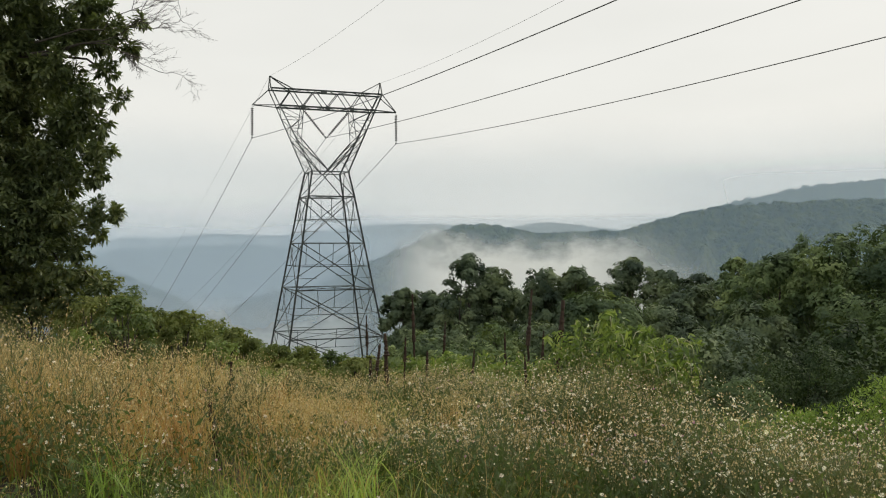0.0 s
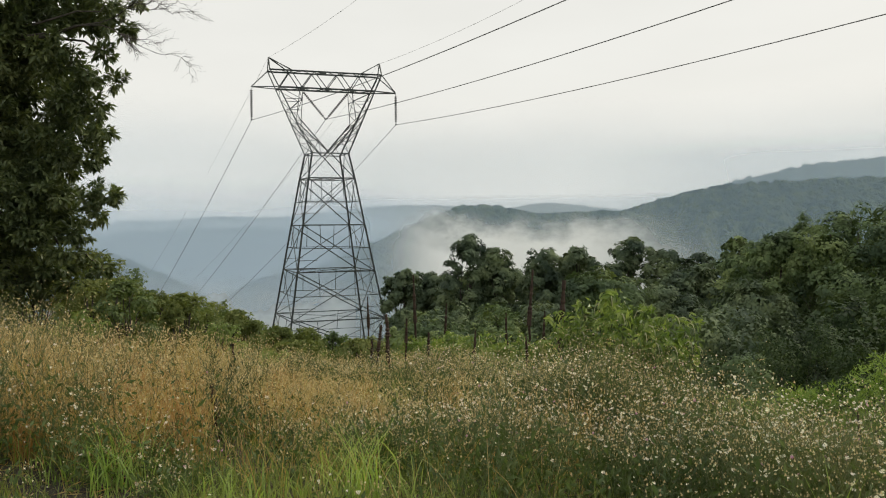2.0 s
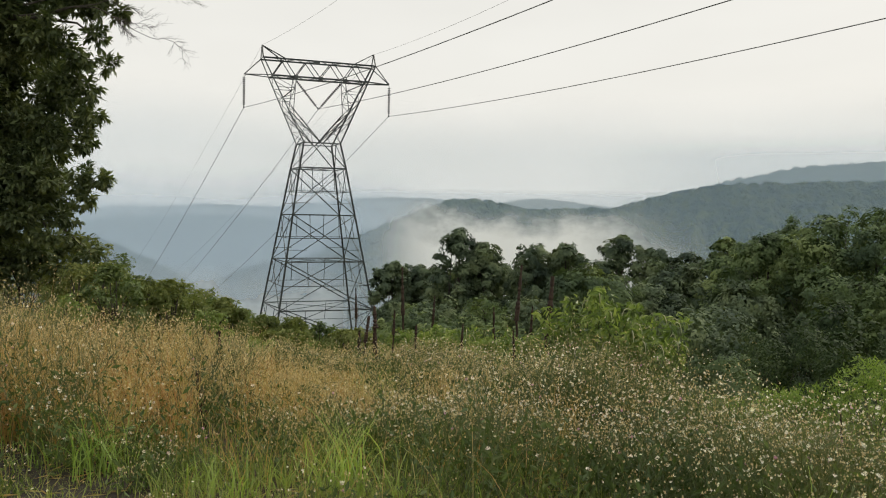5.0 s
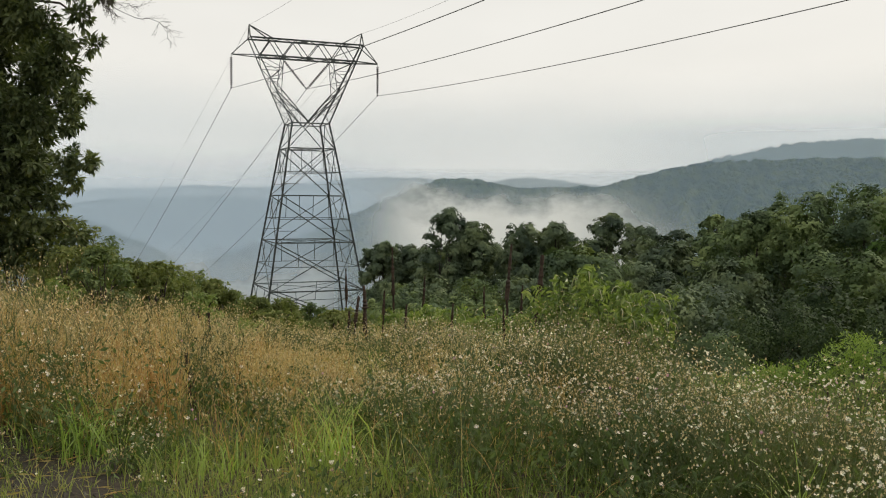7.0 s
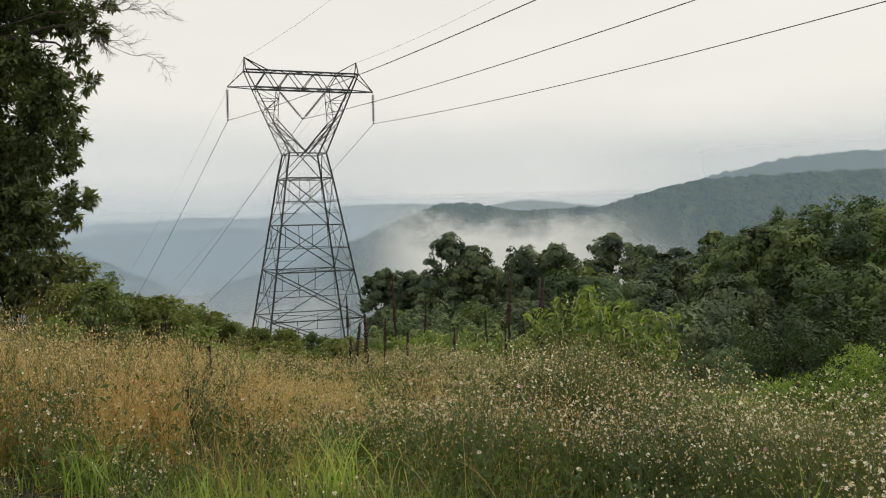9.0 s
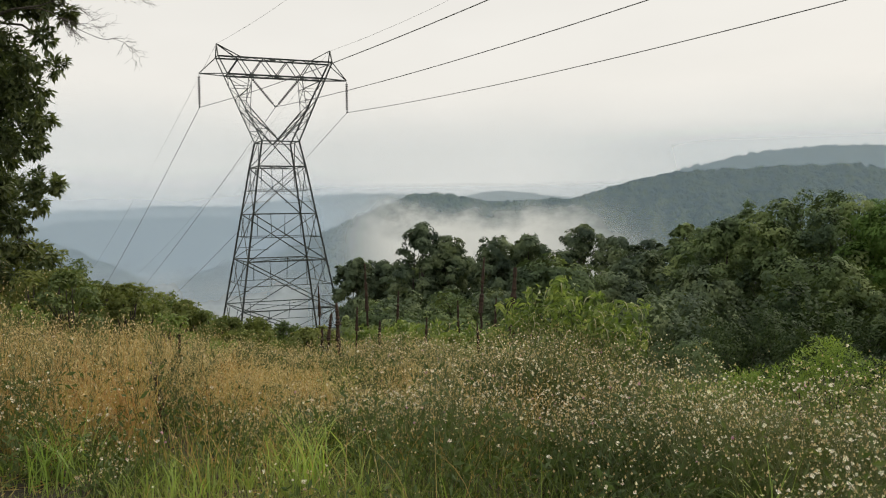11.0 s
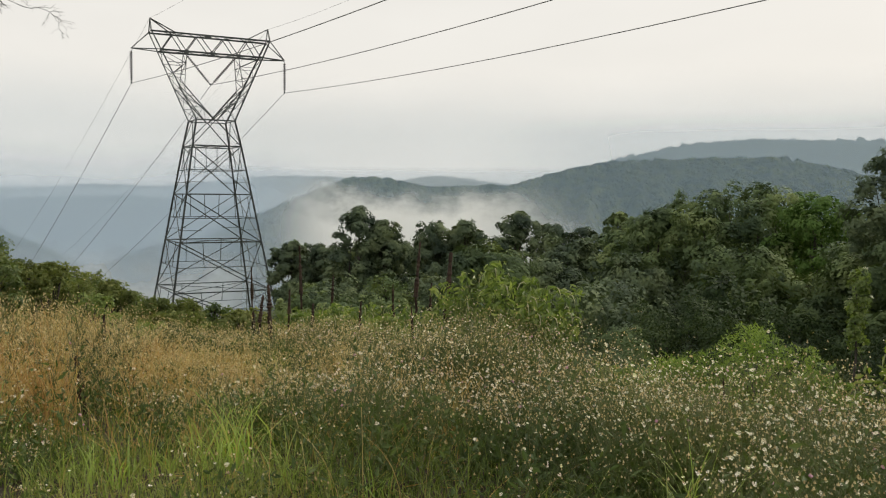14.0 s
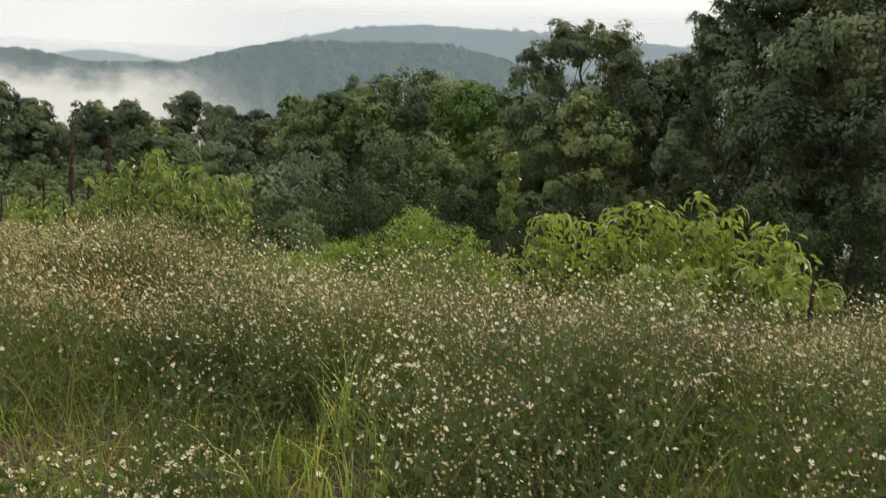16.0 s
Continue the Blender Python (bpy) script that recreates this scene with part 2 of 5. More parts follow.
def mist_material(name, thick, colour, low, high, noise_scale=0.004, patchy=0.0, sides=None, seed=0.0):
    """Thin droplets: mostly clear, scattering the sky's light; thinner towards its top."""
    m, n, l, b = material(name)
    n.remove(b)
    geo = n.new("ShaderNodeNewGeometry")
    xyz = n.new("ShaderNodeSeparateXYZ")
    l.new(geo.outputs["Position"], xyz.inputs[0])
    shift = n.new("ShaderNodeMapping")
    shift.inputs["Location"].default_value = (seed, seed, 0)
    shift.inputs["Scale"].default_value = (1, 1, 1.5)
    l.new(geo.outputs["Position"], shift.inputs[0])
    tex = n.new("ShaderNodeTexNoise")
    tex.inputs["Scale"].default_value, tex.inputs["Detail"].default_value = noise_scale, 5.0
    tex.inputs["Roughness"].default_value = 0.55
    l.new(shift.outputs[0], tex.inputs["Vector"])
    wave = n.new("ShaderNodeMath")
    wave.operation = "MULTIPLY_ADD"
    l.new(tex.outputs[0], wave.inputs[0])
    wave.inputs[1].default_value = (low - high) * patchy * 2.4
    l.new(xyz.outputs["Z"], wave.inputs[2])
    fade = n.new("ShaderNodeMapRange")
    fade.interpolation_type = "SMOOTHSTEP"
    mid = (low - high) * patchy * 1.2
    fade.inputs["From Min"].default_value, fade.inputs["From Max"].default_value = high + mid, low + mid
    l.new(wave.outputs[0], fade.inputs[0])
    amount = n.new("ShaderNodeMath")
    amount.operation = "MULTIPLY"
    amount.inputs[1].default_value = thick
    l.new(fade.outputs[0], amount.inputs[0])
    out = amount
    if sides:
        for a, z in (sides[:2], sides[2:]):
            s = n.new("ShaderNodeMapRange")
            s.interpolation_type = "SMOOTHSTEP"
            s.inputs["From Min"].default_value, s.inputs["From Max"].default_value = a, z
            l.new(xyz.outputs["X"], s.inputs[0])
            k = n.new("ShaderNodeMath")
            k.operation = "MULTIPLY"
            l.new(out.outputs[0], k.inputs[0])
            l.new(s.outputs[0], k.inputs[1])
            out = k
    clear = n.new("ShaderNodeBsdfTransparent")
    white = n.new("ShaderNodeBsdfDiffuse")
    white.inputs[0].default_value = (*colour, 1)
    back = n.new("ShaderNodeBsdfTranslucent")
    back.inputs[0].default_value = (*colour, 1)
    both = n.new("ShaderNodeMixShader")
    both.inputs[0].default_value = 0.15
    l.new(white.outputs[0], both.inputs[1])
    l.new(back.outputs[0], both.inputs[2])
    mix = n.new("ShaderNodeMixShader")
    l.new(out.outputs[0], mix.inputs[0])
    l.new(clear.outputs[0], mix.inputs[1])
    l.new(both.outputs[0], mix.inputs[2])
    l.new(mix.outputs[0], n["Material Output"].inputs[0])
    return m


# ---- helpers for meshes ----
rng = np.random.default_rng(7)


def mesh_of(name, verts, faces, mat, smooth=False):
    """A mesh from arrays; faces: one array of tris or quads, or a list of such arrays."""
    faces = faces if isinstance(faces, list) else [faces]
    verts = np.asarray(verts, dtype=np.float32)
    me = bpy.data.meshes.new(name)
    loops = np.concatenate([f.ravel() for f in faces]).astype(np.int32)
    sizes = np.concatenate([np.full(len(f), f.shape[1]) for f in faces]).astype(np.int32)
    me.vertices.add(len(verts))
    me.vertices.foreach_set("co", verts.ravel())
    me.loops.add(len(loops))
    me.loops.foreach_set("vertex_index", loops)
    me.polygons.add(len(sizes))
    me.polygons.foreach_set("loop_start", (np.cumsum(sizes) - sizes).astype(np.int32))
    me.polygons.foreach_set("loop_total", sizes)
    me.polygons.foreach_set("use_smooth", np.full(len(sizes), smooth))
    me.update(calc_edges=True)
    me.materials.append(mat)
    return me


def part(name, me, parent, label=""):
    ob = new(name, me)
    ob.parent = parent
    return tagged(ob, label)


def unit(v):
    return v / np.maximum(np.linalg.norm(v, axis=-1, keepdims=True), 1e-9)


def leaves(c, axis, length, width, fine=False, facing=None):
    """Folded pointed leaves: at c, along axis, their upper sides towards facing."""
    k = len(c)
    a = unit(axis)
    s = unit(np.cross(a, rng.normal(size=(k, 3)) if facing is None else facing))
    up = np.cross(s, a)
    L, w = np.broadcast_to(length, (k,))[:, None], np.broadcast_to(width, (k,))[:, None]
    fold = up * w * 0.35
    if fine:
        v = np.stack([c, c + a * L * 0.3 + s * w * 0.85 + fold, c + a * L * 0.68 + s * w * 0.75 + fold - up * L * 0.04, c + a * L - up * L * 0.14,
                      c + a * L * 0.68 - s * w * 0.75 + fold - up * L * 0.04, c + a * L * 0.3 - s * w * 0.85 + fold], 1)
        i = np.arange(k)[:, None] * 6
        f = [np.concatenate([i + [0, 1, 2, 3], i + [0, 3, 4, 5]])]
        return v.reshape(-1, 3), f
    v = np.stack([c, c + a * L * 0.45 + s * w + fold, c + a * L, c + a * L * 0.45 - s * w + fold], 1)
    i = np.arange(k)[:, None] * 4
    return v.reshape(-1, 3), [np.concatenate([i + [0, 1, 2], i + [0, 2, 3]])]


def blades(p, height, lean, width, seg=3, droop=0.3):
    """Ribbons that rise from p, bend over and taper to a tip."""
    k = len(p)
    th = rng.uniform(0, 2 * np.pi, k)
    d = np.stack([np.cos(th), np.sin(th), np.zeros(k)], 1)
    tw = th + np.pi / 2 + rng.normal(0, 0.7, k)
    s = np.stack([np.cos(tw), np.sin(tw), np.zeros(k)], 1)
    h, le, w = (np.broadcast_to(x, (k,))[:, None] for x in (height, lean, width))
    rows = []
    for j in range(seg):
        t = j / seg
        q = p + d * le * h * t ** 1.8
        q[:, 2:] += h * (t - droop * le * t ** 3)
        ww = w * (1 - 0.75 * t)
        rows += [q - s * ww, q + s * ww]
    q = p + d * le * h
    q[:, 2:] += h * (1 - droop * le)
    rows.append(q)
    v = np.stack(rows, 1)
    i = np.arange(k)[:, None] * (2 * seg + 1)
    quads = [i + [2 * j, 2 * j + 1, 2 * j + 3, 2 * j + 2] for j in range(seg - 1)]
    tri = i + [2 * seg - 2, 2 * seg - 1, 2 * seg]
    return v.reshape(-1, 3), ([np.concatenate(quads)] if quads else []) + [tri], q


def heads(c, r, tall=1.0):
    """Small tufted flower heads: eight-sided pips, flattened or drawn out."""
    k = len(c)
    r = np.broadcast_to(r, (k,))[:, None]
    th = rng.uniform(0, 1.5, k)
    x = np.stack([np.cos(th), np.sin(th), rng.normal(0, 0.35, k)], 1) * r
    y = np.stack([-np.sin(th), np.cos(th), rng.normal(0, 0.35, k)], 1) * r
    z = np.stack([rng.normal(0, 0.3, k), rng.normal(0, 0.3, k), np.full(k, tall)], 1) * r
    v = np.stack([c + x, c + y, c - x, c - y, c + z, c - z * 1.2], 1)
    i = np.arange(k)[:, None] * 6
    f = np.concatenate([i + t for t in ([0, 1, 4], [1, 2, 4], [2, 3, 4], [3, 0, 4], [1, 0, 5], [2, 1, 5], [3, 2, 5], [0, 3, 5])])
    return v.reshape(-1, 3), [f]


def pips(c, r, tall=1.4):
    """Tiny four-sided seed heads."""
    k = len(c)
    r = np.broadcast_to(r, (k,))[:, None]
    th = rng.uniform(0, 6.28, k)
    o = [np.stack([np.cos(th + a), np.sin(th + a), np.full(k, -0.3)], 1) * r for a in (0, 2.094, 4.189)]
    v = np.stack([c + o[0], c + o[1], c + o[2], c + np.array([0, 0, 1.0]) * r * tall], 1)
    i = np.arange(k)[:, None] * 4
    return v.reshape(-1, 3), [np.concatenate([i + t for t in ([0, 1, 3], [1, 2, 3], [2, 0, 3], [2, 1, 0])])]


def rays(c, r):
    """Ragged flower heads: seven narrow petals round a centre, tilted any way."""
    k = len(c)
    n = unit(rng.normal(size=(k, 3)) * 0.6 + [0, -0.35, 0.8])
    a = unit(np.cross(n, rng.normal(size=(k, 3))))
    b = np.cross(n, a)
    r = np.broadcast_to(r, (k,))[:, None]
    out = []
    for j in range(7):
        t = 2 * np.pi * j / 7 + rng.normal(0, 0.2, k)
        d = a * np.cos(t)[:, None] + b * np.sin(t)[:, None]
        s = np.cross(n, d)
        L = r * rng.uniform(0.75, 1.25, (k, 1))
        out.append(np.stack([c - n * r * 0.25, c + d * L * 0.8 + s * r * 0.3 + n * r * 0.15, c + d * L * 0.8 - s * r * 0.3 + n * r * rng.uniform(0.05, 0.45, (k, 1))], 1))
    v = np.stack(out, 1).reshape(-1, 3)
    return v, [np.arange(len(v)).reshape(-1, 3)]


def merge(pieces):
    vs, tris, quads, o = [], [], [], 0
    for v, fs in pieces:
        vs.append(v)
        for f in fs:
            (quads if f.shape[1] == 4 else tris).append(f + o)
        o += len(v)
    return np.concatenate(vs), [np.concatenate(x) for x in (tris, quads) if x]


def tube(points, radii, sides=6):
    """A tapered tube along points."""
    p = np.asarray(points, dtype=float)
    t = unit(np.gradient(p, axis=0))
    ref = np.array([0.31, 0.17, 0.93]) if abs(t[0][2]) < 0.8 else np.array([0.95, 0.2, 0.1])
    a = unit(np.cross(t, ref))
    b = np.cross(t, a)
    th = np.arange(sides) * 2 * np.pi / sides
    r = np.asarray(radii, dtype=float)[:, None, None]
    ring = p[:, None] + r * (a[:, None] * np.cos(th)[None, :, None] + b[:, None] * np.sin(th)[None, :, None])
    k = len(p)
    i = (np.arange(k - 1)[:, None] * sides + np.arange(sides)[None]).ravel()
    nx = (np.arange(k - 1)[:, None] * sides + (np.arange(sides)[None] + 1) % sides).ravel()
    return ring.reshape(-1, 3), [np.stack([i, nx, nx + sides, i + sides], 1)]


def bend(a, b, sag=0.1, k=6, jitter=0.06):
    a, b = np.asarray(a, float), np.asarray(b, float)
    t = np.linspace(0, 1, k)[:, None]
    p = a + (b - a) * t
    size = np.linalg.norm(b - a)
    p[:, 2:] += np.sin(t * np.pi) * size * sag
    p[1:-1] += rng.normal(0, jitter * size / k, (k - 2, 3))
    return p


# ---- the lie of the land ----
R_AT = np.array([0, 3.5, 6, 8, 12, 18, 25, 35, 50, 70, 110, 160, 260, 420, 600, 5000.0])
FALL = {
    -180: [0, 0, 0, 0, 0, 0, 0, 0, 0, 0, 0, 0, 0, 0, 0, 0],
    -70: [0, 0, 0, -.05, -.15, -.4, -.8, -1.5, -3, -6, -14, -25, -50, -90, -130, -170],
    -20: [0, 0, -.05, -.15, -.4, -.95, -1.7, -3.2, -6.5, -12, -26, -45, -80, -120, -150, -170],
    -5: [0, 0, -.08, -.25, -.7, -1.5, -2.7, -4.8, -7.2, -9.6, -12.6, -24, -60, -110, -150, -170],
    12: [0, 0, -.1, -.35, -1.1, -2.4, -4.2, -6.6, -9.5, -12, -17, -30, -62, -110, -150, -170],
    25: [0, 0, -.25, -.75, -1.8, -3.3, -5, -7.4, -10, -12.5, -18, -30, -62, -110, -150, -170],
    50: [0, 0, -.3, -.75, -1.6, -2.9, -4.3, -6, -8, -10.5, -16, -28, -58, -100, -140, -170],
    100: [0, 0, -.05, -.1, -.3, -.6, -1, -2, -4, -7, -12, -22, -45, -80, -120, -170],
    180: [0, 0, 0, 0, 0, 0, 0, 0, 0, 0, 0, 0, 0, 0, 0, 0],
}


def land(x, y):
    """Height of the ground at x, y (arrays)."""
    x, y = np.asarray(x, float), np.asarray(y, float)
    r, az = np.hypot(x, y), np.degrees(np.arctan2(x, y))
    keys = np.array(sorted(FALL))
    prof = np.stack([np.interp(r, R_AT, FALL[k]) for k in keys])
    i = np.clip(np.searchsorted(keys, az, side="right") - 1, 0, len(keys) - 2)
    f = (az - keys[i]) / (keys[i + 1] - keys[i])
    f = f * f * (3 - 2 * f)
    z = np.take_along_axis(prof, i[None], 0)[0] * (1 - f) + np.take_along_axis(prof, i[None] + 1, 0)[0] * f
    near = np.clip((r - 3) / 10, 0, 1)
    return z + near * (0.10 * np.sin(x * 0.9 + 1) * np.sin(y * 0.7) + 0.05 * np.sin(x * 2.3 + y * 1.7))


def land1(x, y):
    return float(land(np.array([x]), np.array([y]))[0])


GROUND = ground_material()
FOREST = forest_material()
az = np.radians(np.concatenate([np.arange(-180, -60, 6), np.arange(-60, 75, 1.5), np.arange(75, 180, 6), [180]]))
rr = np.concatenate([[0.0], np.arange(0.5, 14, 0.35), np.geomspace(14, 4900, 70)])
gx, gy = np.sin(az)[None] * rr[:, None], np.cos(az)[None] * rr[:, None]
gz = land(gx.ravel(), gy.ravel())
na = len(az)
gi = (np.arange(len(rr) - 1)[:, None] * na + np.arange(na - 1)[None]).ravel()
ground = new("ground", mesh_of("ground", np.stack([gx.ravel(), gy.ravel(), gz], 1), np.stack([gi, gi + na, gi + na + 1, gi + 1], 1), GROUND, True))
tagged(ground, "gravel and brown soil falling away into a wooded valley", "ground", kind="structure")


def canopy(x, y, cell, tall, seed):
    """Rounded tree crowns over a jittered grid."""
    cx, cy = np.floor(x / cell), np.floor(y / cell)
    best = np.zeros_like(x)
    for dx in (-1, 0, 1):
        for dy in (-1, 0, 1):
            ix, iy = cx + dx, cy + dy
            h1 = np.modf(np.abs(np.sin(ix * 127.1 + iy * 311.7 + seed) * 43758.5453))[0]
            h2 = np.modf(np.abs(np.sin(ix * 269.5 + iy * 183.3 + seed) * 24634.6345))[0]
            h3 = np.modf(np.abs(np.sin(ix * 94.7 + iy * 57.9 + seed) * 13571.123))[0]
            d = np.hypot(x - (ix + h1) * cell, y - (iy + h2) * cell) / (cell * (0.55 + 0.35 * h3))
            best = np.maximum(best, (0.4 + 0.8 * h3 * h3) * np.sqrt(np.clip(1 - d * d, 0, 1)))
    return best * tall


def hill(label, dist, crest, front, floor, cell, tall, step, rows, seed):
    """A wooded ridge: its crest at dist, by (bearing, rise) in degrees, falling to the valley in front."""
    b = np.array([c[0] for c in crest], float)
    e = np.array([c[1] for c in crest], float)
    a = np.arange(b[0], b[-1], step)
    el = np.interp(a, b, e)
    kern = np.hanning(int(1.6 / step) | 1)
    pad = len(kern) // 2
    el = np.convolve(np.pad(el, pad, mode="edge"), kern / kern.sum(), "valid")
    top = 1.6 + dist * np.tan(np.radians(el)) - tall * 0.75
    t = np.concatenate([np.linspace(-0.35, 0, 6)[:-1], np.linspace(0, 1, rows)])
    r = dist - t * front
    A, Rr = np.meshgrid(np.radians(a), r)
    x, y = np.sin(A) * Rr, np.cos(A) * Rr
    tt = np.abs(t)[:, None]
    s = 0.75 * tt + 0.25 * tt * tt * (3 - 2 * tt)
    gul = np.sin(a * 1.7 + seed)[None] * 0.5 + np.sin(a * 3.9 + seed * 2)[None] * 0.3
    z = top[None] + (floor - top[None]) * np.clip(s * (1 + 0.22 * gul * np.clip(tt * 3, 0, 1)), 0, 1.2)
    z = z + canopy(x, y, cell, tall * 0.8, seed) + canopy(x, y, cell * 0.42, tall * 0.38, seed + 5)
    k = len(a)
    i = (np.arange(len(t) - 1)[:, None] * k + np.arange(k - 1)[None]).ravel()
    ob = new("wooded_hill", mesh_of("wooded_hill", np.stack([x.ravel(), y.ravel(), z.ravel()], 1), np.stack([i, i + k, i + k + 1, i + 1], 1), FOREST, False))
    return tagged(ob, label, "hill", "hills round the valley", "structure")


hill("broad green wooded hill with a rounded crest", 1350, [(6, -3), (9.5, -.3), (11.8, .98), (13.4, 1.4), (15.2, 1.9), (17.6, 2.35), (19, 2.55), (22, 2.62), (28.2, 2.68), (31.2, 2.2), (33, 1.7), (38, .6), (46, -1)], 620, -130, 11, 8, 0.08, 120, 1.0)
hill("higher wooded hill behind the green one", 2300, [(14, 1.2), (16.7, 2.1), (18.2, 2.5), (19.6, 2.85), (21.5, 3.3), (23.7, 3.65), (27.4, 3.82), (33, 3.68), (40, 3.2), (48, 2.6), (60, 1.5), (75, .5)], 800, -100, 14, 11, 0.09, 40, 2.0)
hill("dark wooded knoll above the mist", 1150, [(-12, -4), (-7, -1.65), (-4.7, -.9), (-3.2, -.35), (-1.3, .35), (.5, 1.25), (2.4, 1.45), (4.3, 1.25), (6.2, .76), (8, .82), (10.2, .95), (12, .9), (14, .3), (17, -1.5)], 420, -130, 9.5, 6, 0.08, 70, 3.0)
hill("pale distant wooded ridge", 3300, [(1, .4), (2.8, .88), (5, 1.25), (6.9, 1.5), (8.75, 1.32), (10.2, 1.1), (12, .92), (16, .6)], 700, -120, 15, 6, 0.08, 16, 4.0)
hill("long pale blue ridge at the horizon", 3000, [(-45, .2), (-30, .1), (-21.7, .3), (-20, .5), (-17.7, .5), (-14.9, .73), (-10.6, .6), (-8.4, .88), (-5.5, 1.26), (-3.2, 1.41), (-.2, 1.35), (1.7, 1.15), (4, .5)], 800, -120, 14, 6, 0.08, 20, 5.0)
hill("hazy wooded ridge across the valley", 1900, [(-40, -.6), (-22.7, -.6), (-21, -.31), (-19.4, -.14), (-16, -.04), (-12.4, .03), (-10.3, -.15), (-7, -.53), (-4.7, -1.2), (-1, -2.2)], 700, -130, 11, 5, 0.1, 40, 6.0)
hill("wooded spur sloping down into the mist", 820, [(-40, .8), (-30, .4), (-24.3, -.47), (-22.7, -1), (-21, -1.54), (-19.4, -2.27), (-17.7, -3), (-16, -3.94), (-14.3, -4.9), (-12.5, -6)], 300, -120, 6.5, 4, 0.1, 45, 7.0)
hill("low misty wooded rise in the valley", 900, [(-18, -6), (-15, -4.5), (-13.2, -3.65), (-10.7, -2.95), (-7, -2.4), (-3.2, -1.75), (0, -2), (5, -3.5)], 300, -120, 6.5, 4, 0.09, 45, 8.0)


def mist(label, near, far, a0, a1, low, high, mat):
    """A sloping bank of mist across the valley, along an arc, rising away from the near distance to the far one."""
    a = np.radians(np.arange(a0, a1 + 0.1, 1.0))
    t = np.linspace(0, 1, 12)
    A, T = np.meshgrid(a, t)
    D = near + (far - near) * T
    k = len(a)
    i = (np.arange(len(t) - 1)[:, None] * k + np.arange(k - 1)[None]).ravel()
    v = np.stack([(np.sin(A) * D).ravel(), (np.cos(A) * D).ravel(), (low + (high - low) * T).ravel()], 1)
    ob = new("mist_bank", mesh_of("mist_bank", v, np.stack([i, i + 1, i + k + 1, i + k], 1), mat, True))
    return tagged(ob, label, "mist", "mist in the valley", "structure")


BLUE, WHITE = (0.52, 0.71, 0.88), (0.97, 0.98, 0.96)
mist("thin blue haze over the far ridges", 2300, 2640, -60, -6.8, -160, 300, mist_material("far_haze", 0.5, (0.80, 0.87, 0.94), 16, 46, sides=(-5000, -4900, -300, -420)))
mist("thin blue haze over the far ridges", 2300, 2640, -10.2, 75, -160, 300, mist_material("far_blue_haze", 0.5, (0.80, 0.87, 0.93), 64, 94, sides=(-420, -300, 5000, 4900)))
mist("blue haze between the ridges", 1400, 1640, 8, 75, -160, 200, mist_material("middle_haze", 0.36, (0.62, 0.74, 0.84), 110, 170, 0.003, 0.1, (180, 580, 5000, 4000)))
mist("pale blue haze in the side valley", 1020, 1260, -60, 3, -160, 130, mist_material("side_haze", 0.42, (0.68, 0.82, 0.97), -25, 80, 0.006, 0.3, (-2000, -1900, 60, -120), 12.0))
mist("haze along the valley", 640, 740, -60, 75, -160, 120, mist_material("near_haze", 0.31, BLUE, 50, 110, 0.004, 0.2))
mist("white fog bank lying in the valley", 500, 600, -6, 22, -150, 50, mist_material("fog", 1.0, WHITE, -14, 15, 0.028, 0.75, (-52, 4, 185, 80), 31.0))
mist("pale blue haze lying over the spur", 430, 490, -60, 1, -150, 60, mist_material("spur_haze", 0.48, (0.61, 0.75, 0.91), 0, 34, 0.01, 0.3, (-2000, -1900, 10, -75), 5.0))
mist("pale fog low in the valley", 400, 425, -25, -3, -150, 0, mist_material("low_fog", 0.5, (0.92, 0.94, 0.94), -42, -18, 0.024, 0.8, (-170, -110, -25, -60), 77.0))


# ---- the transmission tower ----
TURN = radians(20.5)
TX, TY = -14.75, 109.0
tower = tagged(new("transmission_tower"), "tall dark steel lattice transmission tower on the slope", "pylon")
tower.matrix_basis = pose(TX, TY, 0, 0, 0, 20.5)


def member(name, a, b, w, parent=None):
    """A rolled steel angle from a to b."""
    a, b = Vector(a), Vector(b)
    d = (b - a).normalized()
    s = d.cross(Vector((0.13, 0.29, 0.95)) if abs(d.z) < 0.9 else Vector((0.8, 0.6, 0.1))).normalized()
    t = d.cross(s)
    w = w * 0.8
    k = w * 0.22
    prof = [(0, 0), (w, 0), (w, k), (k, k), (k, w), (0, w)]
    v = [p + s * (x - w / 2) + t * (y - w / 2) for p in (a, b) for x, y in prof]
    quads = np.array([[i, (i + 1) % 6, (i + 1) % 6 + 6, i + 6] for i in range(6)])
    caps = np.array([[0, 1, 2, 3], [0, 3, 4, 5], [6, 9, 8, 7], [6, 11, 10, 9]])
    return part(name, mesh_of(name, np.array([tuple(q) for q in v]), np.concatenate([quads, caps]), STEEL), parent or tower)


LEVELS = [(10.7, 2.3), (7.6, 2.9), (1.8, 3.86), (-3.9, 4.8), (-9.7, 5.75), (-14.6, 6.55)]
CORNERS = [(-1, -1), (1, -1), (1, 1), (-1, 1)]
for cx, cy in CORNERS:
    for (z0, h0), (z1, h1) in ((LEVELS[0], LEVELS[1]), (LEVELS[1], LEVELS[-1])):
        member("leg", (cx * h0, cy * h0, z0), (cx * h1, cy * h1, z1), 0.2)
for k, (z, h) in enumerate(LEVELS[:-1]):
    for j in range(4):
        (ax, ay), (bx, by) = CORNERS[j], CORNERS[(j + 1) % 4]
        member("belt", (ax * h, ay * h, z), (bx * h, by * h, z), 0.15)
